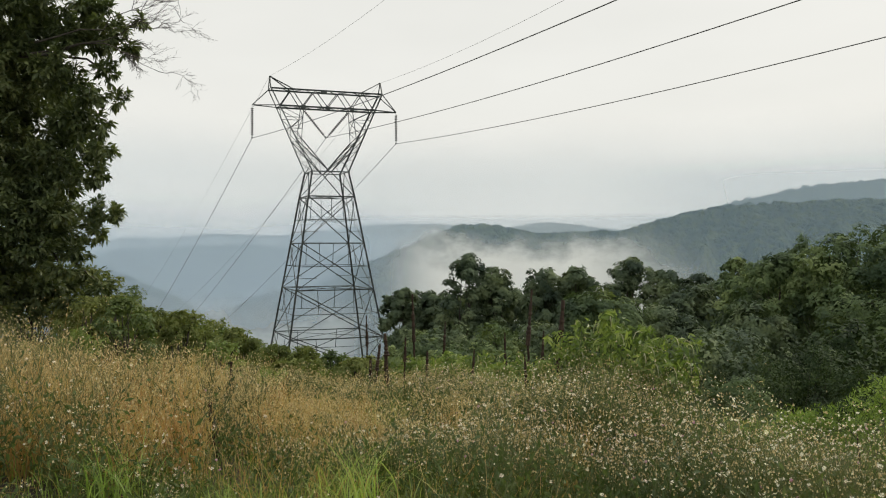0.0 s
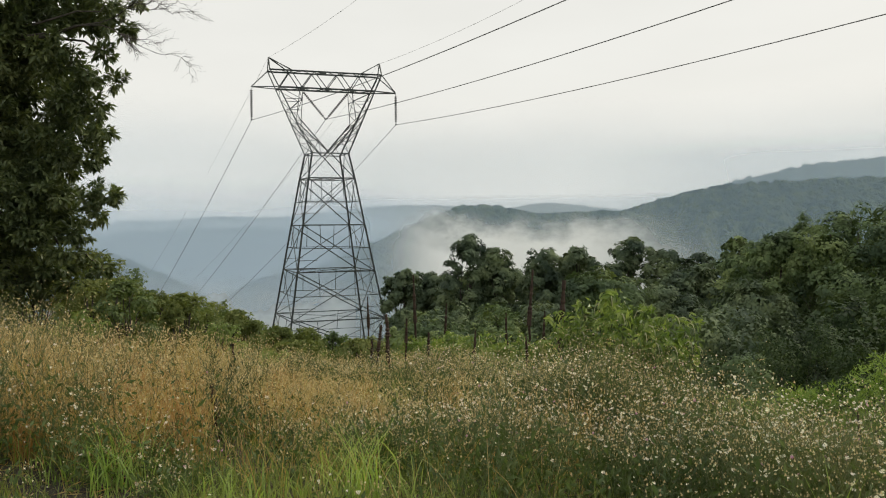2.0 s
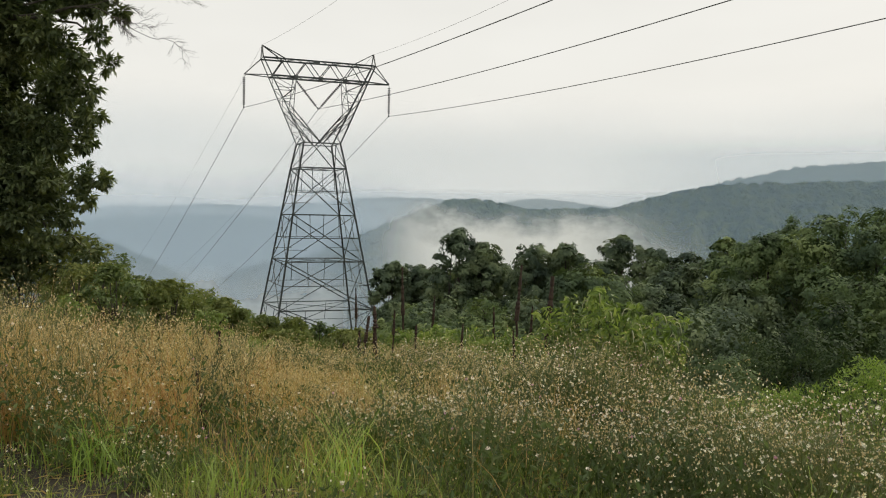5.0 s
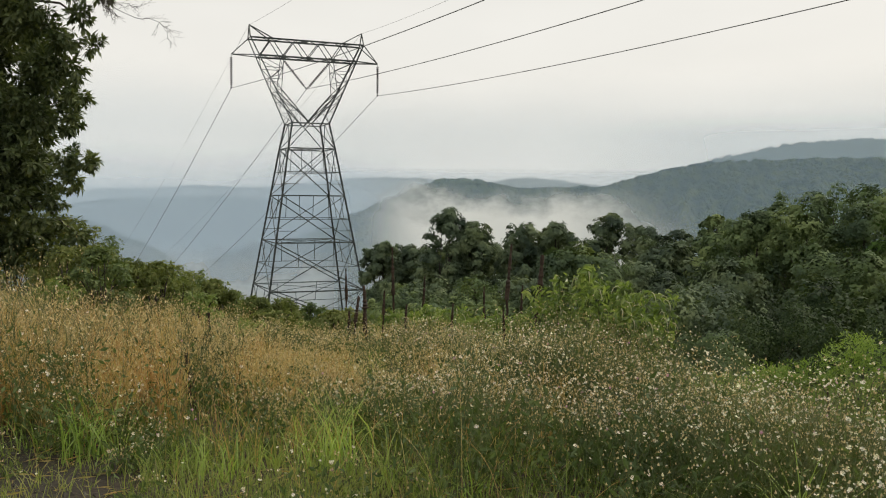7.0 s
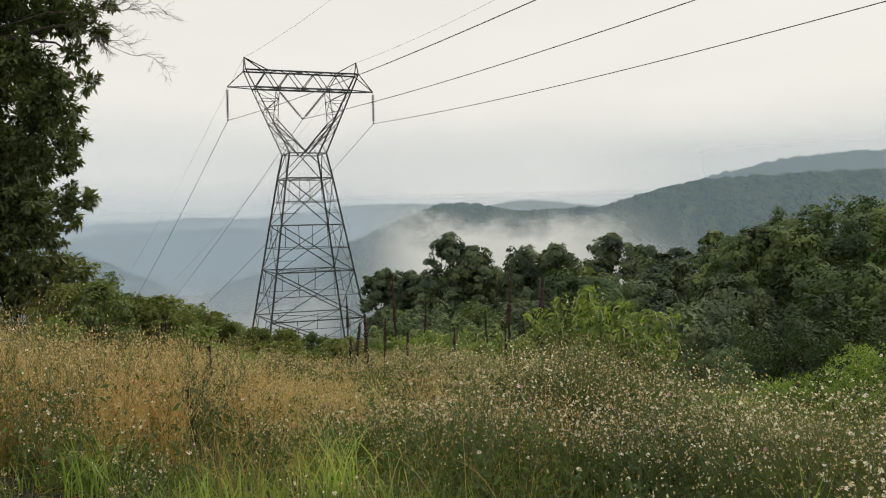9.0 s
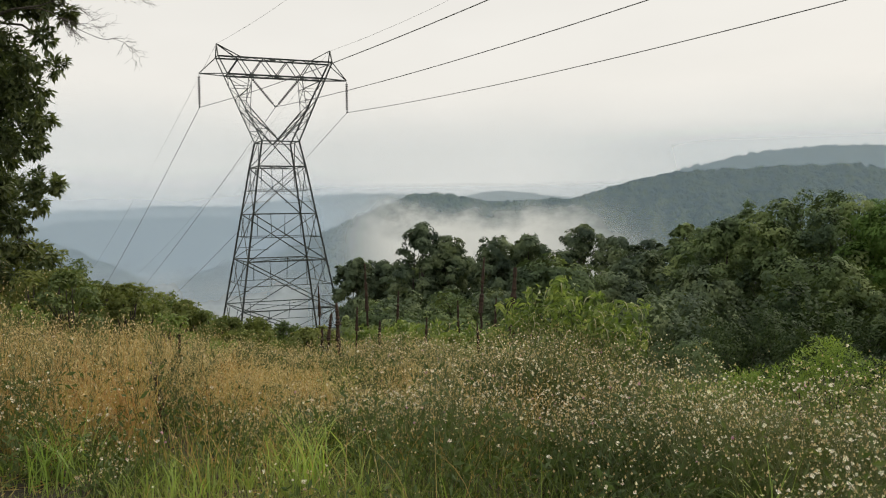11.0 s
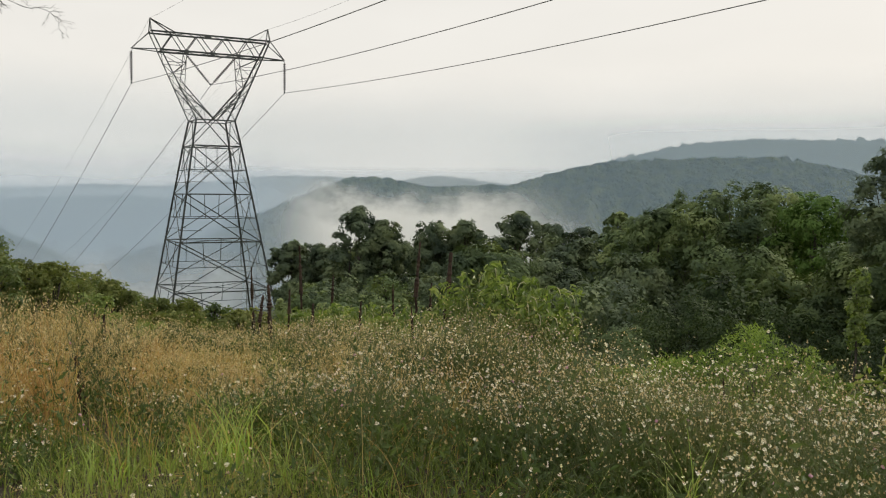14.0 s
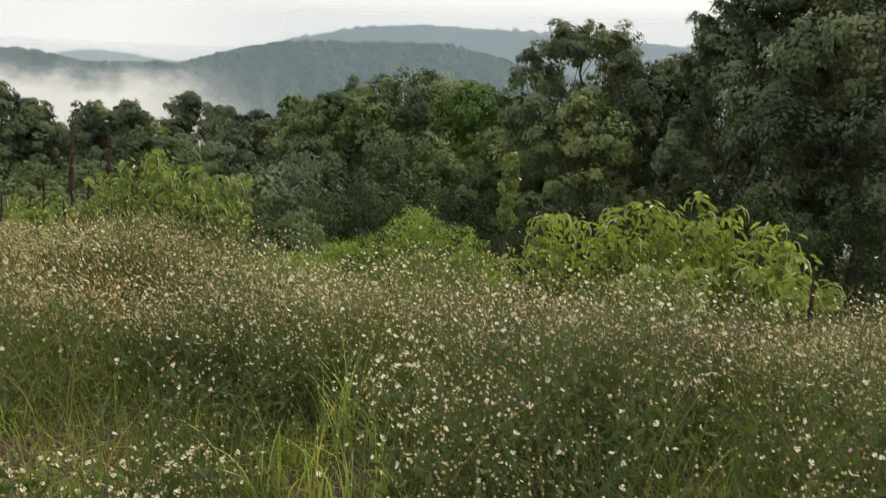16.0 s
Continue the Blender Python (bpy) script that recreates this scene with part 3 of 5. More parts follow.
for k in range(len(LEVELS) - 1):
    (z0, h0), (z1, h1) = LEVELS[k], LEVELS[k + 1]
    zm, hm = (z0 + z1) / 2, (h0 + h1) / 2
    for j in range(4):
        (ax, ay), (bx, by) = CORNERS[j], CORNERS[(j + 1) % 4]

        def on(f, z, h):
            return ((ax + (bx - ax) * f) * h, (ay + (by - ay) * f) * h, z)
        if k == 0:
            member("brace", on(0.5, z0, h0), on(0, z1, h1), 0.12)
            member("brace", on(0.5, z0, h0), on(1, z1, h1), 0.12)
            continue
        member("brace", on(0, z0, h0), on(1, z1, h1), 0.12)
        member("brace", on(1, z0, h0), on(0, z1, h1), 0.12)
        member("strut", on(0, zm, hm), on(1, zm, hm), 0.09)
        for f in (0.27, 0.73):
            member("strut", on(f, z0, h0), on(0.5 + (f - 0.5) * 0.9, zm, hm), 0.07)
        for f in (0.0, 1.0):
            member("strut", on(f, (zm + z1) / 2, (hm + h1) / 2), on(0.25 + f * 0.5, zm - (zm - z1) * 0.5, (hm + h1) / 2), 0.07)
    if k:
        member("strut", (-h0, -h0, z0), (h0, h0, z0), 0.08)
        member("strut", (h0, -h0, z0), (-h0, h0, z0), 0.08)

# the two raking arms above the waist, the bridge between them, and the peaks
ZW, ZK, ZL, ZT, ZP = 10.7, 14.7, 18.8, 20.9, 22.5


def depth(z):
    return np.interp(z, [ZW, ZK, ZL, ZT], [2.3, 1.65, 1.05, 0.95])


def outer(z):
    return 2.3 + (7.1 - 2.3) * (z - ZW) / (ZT - ZW)


def inner(z):
    return float(np.interp(z, [ZW, ZK, ZL], [0.15, 3.5, 3.1]))


for side in (-1, 1):
    zs = [ZW, 12.2, 13.5, ZK, 16.0, 17.4, ZL]
    for face in (-1, 1):
        member("raking_leg", (side * outer(ZW), face * depth(ZW), ZW), (side * outer(ZT), face * depth(ZT), ZT), 0.19)
        member("raking_chord", (side * inner(ZW), face * depth(ZW), ZW), (side * inner(ZK), face * depth(ZK), ZK), 0.17)
        member("raking_chord", (side * inner(ZK), face * depth(ZK), ZK), (side * inner(ZL), face * depth(ZL), ZL), 0.13)
        for q in range(len(zs) - 1):
            za, zb = zs[q], zs[q + 1]
            ua, ub = (outer(za), inner(zb)) if q % 2 == 0 else (inner(za), outer(zb))
            member("brace", (side * ua, face * depth(za), za), (side * ub, face * depth(zb), zb), 0.08)
            if q:
                member("strut", (side * outer(za), face * depth(za), za), (side * inner(za), face * depth(za), za), 0.07)
        member("brace", (side * outer(ZK), face * depth(ZK), ZK), (side * inner(ZW), face * depth(ZW), ZW), 0.11)
        # peak and tip
        member("peak_strut", (side * 7.1, face * 0.95, ZT), (side * 7.1, 0, ZP), 0.15)
        member("peak_strut", (side * 7.1, 0, ZP), (side * 4.3, face * 0.95, ZT), 0.13)
        member("arm_chord", (side * outer(ZL), face * 1.05, ZL), (side * 9.25, 0, ZL), 0.15)
        member("arm_tie", (side * 7.1, face * 0.95, ZT), (side * 9.25, 0, ZL), 0.11)
    for q in range(len(zs) - 1):
        za, zb = zs[q], zs[q + 1]
        f = 1 if q % 2 else -1
        member("strut", (side * outer(za), f * depth(za), za), (side * outer(zb), -f * depth(zb), zb), 0.07)
        member("strut", (side * inner(za), -f * depth(za), za), (side * inner(zb), f * depth(zb), zb), 0.07)
    member("strut", (side * 7.1, -0.95, ZT), (side * 7.1, 0.95, ZT), 0.1)
for face in (-1, 1):
    member("bridge_chord", (-outer(ZL), face * 1.05, ZL), (outer(ZL), face * 1.05, ZL), 0.2)
    member("bridge_chord", (-7.1, face * 0.95, ZT), (7.1, face * 0.95, ZT), 0.19)
    low = [-5.9, -3.1, 0, 3.1, 5.9]
    high = [-4.5, -1.6, 1.6, 4.5]
    for q in range(4):
        member("brace", (low[q], face * 1.05, ZL), (high[q], face * 0.95, ZT), 0.1)
        member("brace", (high[q], face * 0.95, ZT), (low[q + 1], face * 1.05, ZL), 0.1)
for q, u in enumerate((-5.9, -4.4, -3.1, -1.5, 0, 1.5, 3.1, 4.4)):
    f = 1 if q % 2 else -1
    member("strut", (u, f * 1.05, ZL), (u + 1.5, -f * 1.05, ZL), 0.08)
    member("strut", (u, f * 0.95, ZT), (u + 1.5, -f * 0.95, ZT), 0.08)


def box(name, centre, size, mat, parent):
    bm = bmesh.new()
    bmesh.ops.create_cube(bm, size=1, matrix=Matrix.Translation(centre) @ Matrix.Diagonal((*size, 1)))
    bmesh.ops.bevel(bm, geom=bm.edges[:], offset=min(size) * 0.12, segments=1, affect="EDGES")
    me = bpy.data.meshes.new(name)
    bm.to_mesh(me)
    bm.free()
    me.materials.append(mat)
    return part(name, me, parent)


box("marker_plate", (-0.5, -1.02, 20.75), (0.75, 0.08, 0.42), STEEL, tower)
for u in (-3.1, 0, 3.1):
    box("gusset_plate", (u, -1.1, ZL - 0.05), (0.55, 0.05, 0.4), STEEL, tower)
for cx, cy in CORNERS:
    box("footing", (cx * 6.6, cy * 6.6, -14.7), (1.0, 1.0, 1.3), GROUND, tower)


def at_tower(u, v, z):
    return np.array([TX + u * math.cos(TURN) - v * math.sin(TURN), TY + u * math.sin(TURN) + v * math.cos(TURN), z])


def insulator(a, b, label):
    """A string of glazed discs between two points of the tower."""
    a, b = np.array(a, float), np.array(b, float)
    thing = tagged(new("insulator_string"), label, "insulator", "insulators of the tower")
    thing.location = at_tower(*a)
    base = at_tower(*a)
    d = at_tower(*b) - base
    pieces = []
    n = 15
    for i in range(n):
        t0 = 0.07 + 0.86 * i / n
        ts = np.array([t0, t0 + 0.012, t0 + 0.018, t0 + 0.045])
        pieces.append(tube([d * q for q in ts], [0.05, 0.2, 0.2, 0.05], 8))
    v, f = merge(pieces)
    part("disc_stack", mesh_of("disc_stack", v, f, GLAZE), thing, "dark glazed insulator discs")
    v, f = tube([d * q for q in (0, 0.35, 0.7, 1)], [0.03] * 4, 6)
    part("rod", mesh_of("rod", v, f, STEEL), thing)
    v, f = tube([d * q for q in (0.96, 0.98, 1.0, 1.02)], [0.06, 0.11, 0.11, 0.05], 8)
    part("clamp", mesh_of("clamp", v, f, STEEL), thing)


insulator((-9.25, 0, ZL - 0.1), (-9.25, 0, 14.75), "long dark insulator string hanging from the crossarm tip")
insulator((9.25, 0, ZL - 0.1), (9.25, 0, 14.75), "long dark insulator string hanging from the crossarm tip")
insulator((-3.0, 0, ZL - 0.15), (-0.1, 0, 15.2), "slanting insulator string, half of a vee under the bridge")
insulator((3.0, 0, ZL - 0.15), (0.1, 0, 15.2), "slanting insulator string, half of a vee under the bridge")


RUN_NEAR, RUN_FAR = radians(26.27), radians(24.5)


def along(u, s, z):
    """A point s metres along the line from the tower, away into the valley."""
    run = RUN_FAR if s > 0 else RUN_NEAR
    return at_tower(u, 0, z) + np.array([-math.sin(run) * s, math.cos(run) * s, 0])


def line(u, z, radius, near, far, label, name):
    """A wire over the tower: towards the camera's side and down into the valley."""
    s1 = np.linspace(0, 260, 60)[::-1]
    s2 = np.linspace(0, 470, 70)[1:]
    p = [along(u, -s, z + near[0] * s + near[1] * s * s) for s in s1] + [along(u, s, z + far[0] * s + far[1] * s * s) for s in s2]
    v, f = tube(p, [radius] * len(p), 6)
    tagged(new(name, mesh_of(name, v, f, CABLE, True)), label, "cable", "wires of the line")


for u, z in ((-9.25, 14.75), (0, 15.15), (9.25, 14.75)):
    line(u, z, 0.032, (-0.05, 0.00042), (-0.292, 0.00019), "grey conductor cable slung from the insulators", "conductor")
for u in (-7.1, 7.1):
    line(u, ZP, 0.014, (-0.0406, 0.00099), (-0.255, 0.00019), "thin grey earth wire strung over the tower peaks", "earth_wire")


# ---- trees and shrubs ----
def facets(c, axis, length, width, facing):
    """Distant leaves: one pointed face each."""
    a = unit(axis)
    side = unit(np.cross(a, facing))
    L, w = length[:, None], width[:, None]
    v = np.stack([c - side * w, c + side * w, c + a * L], 1)
    return v.reshape(-1, 3), [np.arange(len(c) * 3).reshape(-1, 3)]


def puff_leaves(puffs, count, size, droop=0.25, fine=False, shell=0.55, slim=0.3, far=False, lobes=13):
    """Leaves in rounded clumps made of smaller lobes; puffs: rows of x, y, z, radius, flattening."""
    P = np.asarray(puffs, float)
    wgt = P[:, 3] ** 2
    i = rng.choice(len(P), count, p=wgt / wgt.sum())
    ways = unit(rng.normal(size=(len(P), lobes, 3)) + [0, 0, 0.35])
    reach = rng.uniform(shell, 1.0, (len(P), lobes))
    broad = rng.uniform(0.3, 0.5, (len(P), lobes))
    b = rng.integers(0, lobes, count)
    d = ways[i, b]
    sub = unit(rng.normal(size=(count, 3)) + d * 0.5 + [0, 0, 0.3])
    flat = np.stack([np.ones(count), np.ones(count), P[i, 4]], 1)
    inside = (broad[i, b] * (0.35 + 0.7 * rng.random(count) ** 0.6))[:, None]
    c = P[i, :3] + P[i, 3:4] * flat * (d * reach[i, b][:, None] + sub * inside)
    face = unit(sub * 0.55 + d * 0.85 + rng.normal(0, 0.22, (count, 3)) + [0, 0, 0.3])
    spin = rng.normal(size=(count, 3))
    axis = unit(spin - face * (spin * face).sum(1)[:, None]) + sub * 0.3 + [0, 0, -droop]
    L = size * rng.uniform(0.6, 1.3, count)
    if far:
        return facets(c, axis, L, L * slim, face)
    return leaves(c, axis, L, L * slim, fine, face)


def sprays(puffs, tips, each, size, slim, lobes=11):
    """Twig tips spread over lobed clumps, each with a whorl of drooping leaves."""
    P = np.asarray(puffs, float)
    wgt = P[:, 3] ** 1.7
    i = rng.choice(len(P), tips, p=wgt / wgt.sum())
    ways = unit(rng.normal(size=(len(P), lobes, 3)) * [1, 1, 0.8] + [0, 0, 0.15])
    b = rng.integers(0, lobes, tips)
    d = ways[i, b]
    sub = unit(rng.normal(size=(tips, 3)) + d * 0.6)
    c = P[i, :3] + P[i, 3:4] * (d * rng.uniform(0.3, 0.85, (tips, 1)) + sub * 0.3 * rng.random((tips, 1))) * np.stack([np.ones(tips), np.ones(tips), P[i, 4]], 1)
    out = unit(d + sub * 0.7 + [0, 0, 0.1])
    j = np.repeat(np.arange(tips), each)
    k = len(j)
    spread = rng.normal(size=(k, 3))
    axis = unit(out[j] * 0.75 + spread * 0.55 + [0, 0, -0.5])
    start = c[j] + out[j] * rng.uniform(-0.08, 0.05, (k, 1)) + spread * 0.012
    L = size * rng.uniform(0.6, 1.25, k)
    return leaves(start, axis, L, L * slim, False, out[j] * 0.5 + rng.normal(0, 0.25, (k, 3)) + [0, 0, 0.8])


def crown_puffs(x, y, z0, z1, R, k, small=0.3, flat=0.8, squash=1.0):
    """Clumps that fill an uneven egg-shaped crown."""
    out = []
    for j in range(k):
        u = (j + 0.5) / k
        h = u ** 0.8
        prof = math.sin(math.pi * min(0.98, 0.18 + 0.74 * h)) ** 0.7
        th = j * 2.39996 + rng.uniform(-0.5, 0.5)
        q = R * prof * math.sqrt(rng.uniform(0.15, 1.0))
        s = R * small * rng.uniform(0.75, 1.35)
        out.append((x + math.cos(th) * q, y + math.sin(th) * q * squash, z0 + (z1 - z0 - s * flat) * h, s, flat))
    out.append((x, y, z1 - R * small * flat, R * small, flat))
    for j in range(k // 2):
        bx, by, bz, bs, bf = out[j * 2]
        th, up = rng.uniform(0, 6.28), rng.uniform(0.2, 1.3)
        s = bs * rng.uniform(0.28, 0.45)
        out.append((bx + math.cos(th) * math.cos(up) * bs * 1.1, by + math.sin(th) * math.cos(up) * bs * 1.1, min(bz + math.sin(up) * bs * 1.0, z1), s, 1.0))
    return out


def tree(name, label, x, y, top, R, mat, count=7000, size=0.3, k=26, low=0.3, puffs=None, lean=0.0, small=0.3, fine=False, cat="tree", shell=0.55, slim=0.42, foliage=None, group="trees on the slope", trunk_r=None):
    z = land1(x, y) - 0.05
    H = top - z
    thing = tagged(new(name), label, cat, group)
    thing.location = (x, y, z)
    if puffs is None:
        puffs = crown_puffs(x, y, z + H * low, top, R, k, small)
    P = np.array(puffs)
    tr = trunk_r or max(0.05, H * 0.018)
    pieces = []
    hub = np.array([x + lean, y, z + H * 0.55])
    trunk = bend((x, y, z), hub, 0, 7, 0.15)
    trunk = np.concatenate([trunk, bend(hub, (x + lean, y, top - R * 0.3), 0, 5, 0.2)[1:]])
    pieces.append(tube(trunk, np.linspace(tr, tr * 0.18, len(trunk)) * np.where(np.arange(len(trunk)) == 0, 1.35, 1), 8))
    for q in P[rng.permutation(len(P))[: min(len(P), 22)]]:
        f = rng.uniform(0.25, 0.8)
        start = trunk[int(f * (len(trunk) - 1))]
        pieces.append(tube(bend(start, q[:3], -0.05, 6, 0.25), np.linspace(tr * 0.42 * (1.1 - f), tr * 0.06, 6), 5))
    v, f = merge(pieces)
    part("trunk", mesh_of("trunk", v - [x, y, z], f, BARK, True), thing, "grey-brown bark")
    v, f = foliage or puff_leaves(puffs, count, size, 0.25, fine, shell, slim, True)
    part("crown", mesh_of("crown", v - [x, y, z], f, mat), thing)
    return thing


def bush(name, label, x, y, top, R, mat, count=3000, size=0.12, k=12, fine=False, slim=0.4, cat="shrub", group="shrubs in the meadow", droop=0.25, small=0.36, far=False):
    z = land1(x, y) - 0.03
    thing = tagged(new(name), label, cat, group)
    thing.location = (x, y, z)
    puffs = crown_puffs(x, y, z + (top - z) * 0.12, top, R, k, small, 0.9)
    pieces = []
    for q in puffs:
        pieces.append(tube(bend((x + rng.normal(0, R * 0.12), y + rng.normal(0, R * 0.12), z), q[:3], 0.08, 5, 0.12), np.linspace(0.018, 0.005, 5), 4))
    v, f = merge(pieces)
    part("woody_base", mesh_of("woody_base", v - [x, y, z], f, BARK), thing)
    v, f = puff_leaves(puffs, count, size, droop, fine, 0.4, slim, far)
    part("foliage", mesh_of("foliage", v - [x, y, z], f, mat), thing)
    return thing


# the great tree beside the track, with a dead branch
oak_puffs = crown_puffs(-10.9, 18.2, 1.0, 12.5, 3.0, 60, 0.22, 0.8)
for px, pz, pr in ((-6.95, 6.2, .42), (-6.55, 5.85, .48), (-5.95, 6.02, .17), (-6.3, 5.6, .28), (-6.7, 5.05, .27), (-6.5, 4.52, .25), (-6.8, 4.6, .4), (-6.9, 4.08, .34), (-6.85, 3.58, .33), (-6.88, 3.1, .22), (-7.15, 2.9, .3),
                   (-6.95, 2.3, .36), (-6.52, 2.18, .29), (-6.9, 1.86, .33), (-7.35, 1.52, .36), (-7.45, 1.08, .36), (-6.72, .8, .27), (-7.25, .5, .4), (-7.3, 6.6, .6), (-7.5, 4.0, .5), (-7.6, 5.2, .6), (-7.7, 2.3, .5), (-8.0, 3.3, .55), (-8.1, .7, .6), (-7.2, 5.6, .5), (-7.5, 6.0, .5), (-7.4, 4.1, .5), (-7.6, 3.1, .45)):
    oak_puffs.append((px, 17.1 + rng.uniform(-0.3, 0.3), pz, pr, 0.8))
for j in range(64):
    oak_puffs.append((-7.75 - 2.3 * rng.random(), rng.uniform(16.8, 18.8), 0.2 + 6.8 * (j + rng.random()) / 64, rng.uniform(0.5, 0.8), 0.8))
oak = tree("oak_tree", "large dark-leaved oak with a bare dead branch", -10.6, 17.6, 12.5, 3.1, OAK, puffs=oak_puffs, foliage=sprays(oak_puffs, 15500, 9, 0.16, 0.22), trunk_r=0.28)


def twigs(a, b, r, level, out):
    p = bend(a, b, 0.05, 6, 0.3)
    out.append(tube(p, np.linspace(r, r * 0.4, 6), 4))
    if level:
        size = np.linalg.norm(np.asarray(b) - np.asarray(a))
        for j in range(6):
            i = rng.integers(1, 6)
            d = unit(np.asarray(b, float) - a + rng.normal(0, 0.5 * size, 3) * [1, 0.6, 0.8])
            twigs(p[i], p[i] + d * size * rng.uniform(0.35, 0.62), r * 0.6, level - 1, out)


for a, b in (((-6.45, 16.4, 5.5), (-5.2, 16.4, 5.75)), ((-6.45, 16.4, 5.45), (-5.5, 16.4, 4.95)), ((-6.45, 16.4, 5.7), (-5.4, 16.5, 6.3))):
    dead = []
    twigs(np.array(a), np.array(b), 0.011, 3, dead)
    dead.append(tube(bend((-8.5, 17.2, a[2] - 0.1), a, 0.03, 5, 0.1), np.linspace(0.025, 0.011, 5), 5))
    v, f = merge(dead)
    part("dead_branch", mesh_of("dead_branch", v - np.array(oak.location), f, BARK), oak, "bare grey dead branch")

WOOD = [
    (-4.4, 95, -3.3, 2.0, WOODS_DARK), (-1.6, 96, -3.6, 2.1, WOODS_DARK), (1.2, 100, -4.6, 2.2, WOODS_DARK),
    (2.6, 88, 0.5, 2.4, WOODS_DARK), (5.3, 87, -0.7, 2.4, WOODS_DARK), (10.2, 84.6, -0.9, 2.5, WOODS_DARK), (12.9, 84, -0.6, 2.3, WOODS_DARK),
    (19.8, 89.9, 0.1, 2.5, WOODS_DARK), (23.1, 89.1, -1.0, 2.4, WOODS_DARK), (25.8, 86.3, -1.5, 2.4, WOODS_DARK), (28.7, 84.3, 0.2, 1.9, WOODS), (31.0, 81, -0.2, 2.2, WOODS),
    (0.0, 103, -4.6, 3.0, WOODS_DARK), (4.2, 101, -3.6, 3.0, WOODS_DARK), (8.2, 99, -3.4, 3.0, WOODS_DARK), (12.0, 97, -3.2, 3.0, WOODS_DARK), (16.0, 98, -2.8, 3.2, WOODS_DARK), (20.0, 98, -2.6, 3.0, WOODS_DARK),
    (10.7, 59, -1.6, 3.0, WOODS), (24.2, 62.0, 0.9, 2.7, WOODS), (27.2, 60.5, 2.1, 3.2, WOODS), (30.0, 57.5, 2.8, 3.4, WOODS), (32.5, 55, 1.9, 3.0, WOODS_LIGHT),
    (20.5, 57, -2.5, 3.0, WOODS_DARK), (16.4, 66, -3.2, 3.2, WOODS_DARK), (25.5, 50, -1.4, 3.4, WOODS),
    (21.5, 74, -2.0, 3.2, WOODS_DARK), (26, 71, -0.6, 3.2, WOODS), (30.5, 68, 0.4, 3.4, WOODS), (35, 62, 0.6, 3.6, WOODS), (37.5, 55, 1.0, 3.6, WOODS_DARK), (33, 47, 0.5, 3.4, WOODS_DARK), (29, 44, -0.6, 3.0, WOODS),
]
for j, (x, y, top, R, mat) in enumerate(WOOD):
    d = math.hypot(x, y)
    tree("tree", ["dark green deciduous tree on the slope", "rounded deciduous tree among others on the slope", "leafy deciduous tree with a ragged crown"][j % 3], x, y, top, R * 1.2, mat, 17500 if d < 70 else 12500, 0.31 if d > 70 else 0.24, 24, 0.06, small=0.35, shell=0.6)
# taller trees by the edge of the wood
tree("tree", "tall oak with an open ragged crown", 29.5, 38.4, 5.3, 4.7, WOODS_DARK, 26000, 0.21, 40, 0.38, small=0.2, shell=0.4)
tree("tree", "dull green tree beside the tall oak", 26.0, 33.5, 1.6, 2.9, WOODS, 22000, 0.18, 30, 0.08)
tree("tree", "broad dark tree behind the wood's edge", 34.0, 36.0, 3.5, 3.6, WOODS_DARK, 16000, 0.27, 30, 0.06)
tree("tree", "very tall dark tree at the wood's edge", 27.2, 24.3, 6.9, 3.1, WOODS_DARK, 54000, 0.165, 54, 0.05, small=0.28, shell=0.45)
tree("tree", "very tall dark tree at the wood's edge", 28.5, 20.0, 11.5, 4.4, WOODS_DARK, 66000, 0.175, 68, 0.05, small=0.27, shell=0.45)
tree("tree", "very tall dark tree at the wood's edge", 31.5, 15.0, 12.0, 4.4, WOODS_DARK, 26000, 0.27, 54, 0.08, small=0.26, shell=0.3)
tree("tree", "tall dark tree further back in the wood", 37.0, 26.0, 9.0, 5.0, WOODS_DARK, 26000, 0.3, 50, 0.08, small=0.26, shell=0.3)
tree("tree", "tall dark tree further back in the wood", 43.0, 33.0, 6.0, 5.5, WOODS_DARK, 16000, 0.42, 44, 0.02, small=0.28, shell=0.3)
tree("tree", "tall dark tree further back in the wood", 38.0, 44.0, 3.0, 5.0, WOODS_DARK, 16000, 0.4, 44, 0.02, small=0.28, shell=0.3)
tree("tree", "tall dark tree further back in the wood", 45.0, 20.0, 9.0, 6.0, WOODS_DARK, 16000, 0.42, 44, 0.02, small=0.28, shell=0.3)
tree("vine_clad_sapling", "slender sapling wrapped in pale green vine", 16.5, 25.2, -0.6, 0.5, POKE_GREEN, 1500, 0.12, puffs=[(16.5 + rng.normal(0, 0.08), 25.2, -2.9 + 0.26 * j, 0.26, 1.2) for j in range(9)], trunk_r=0.06)
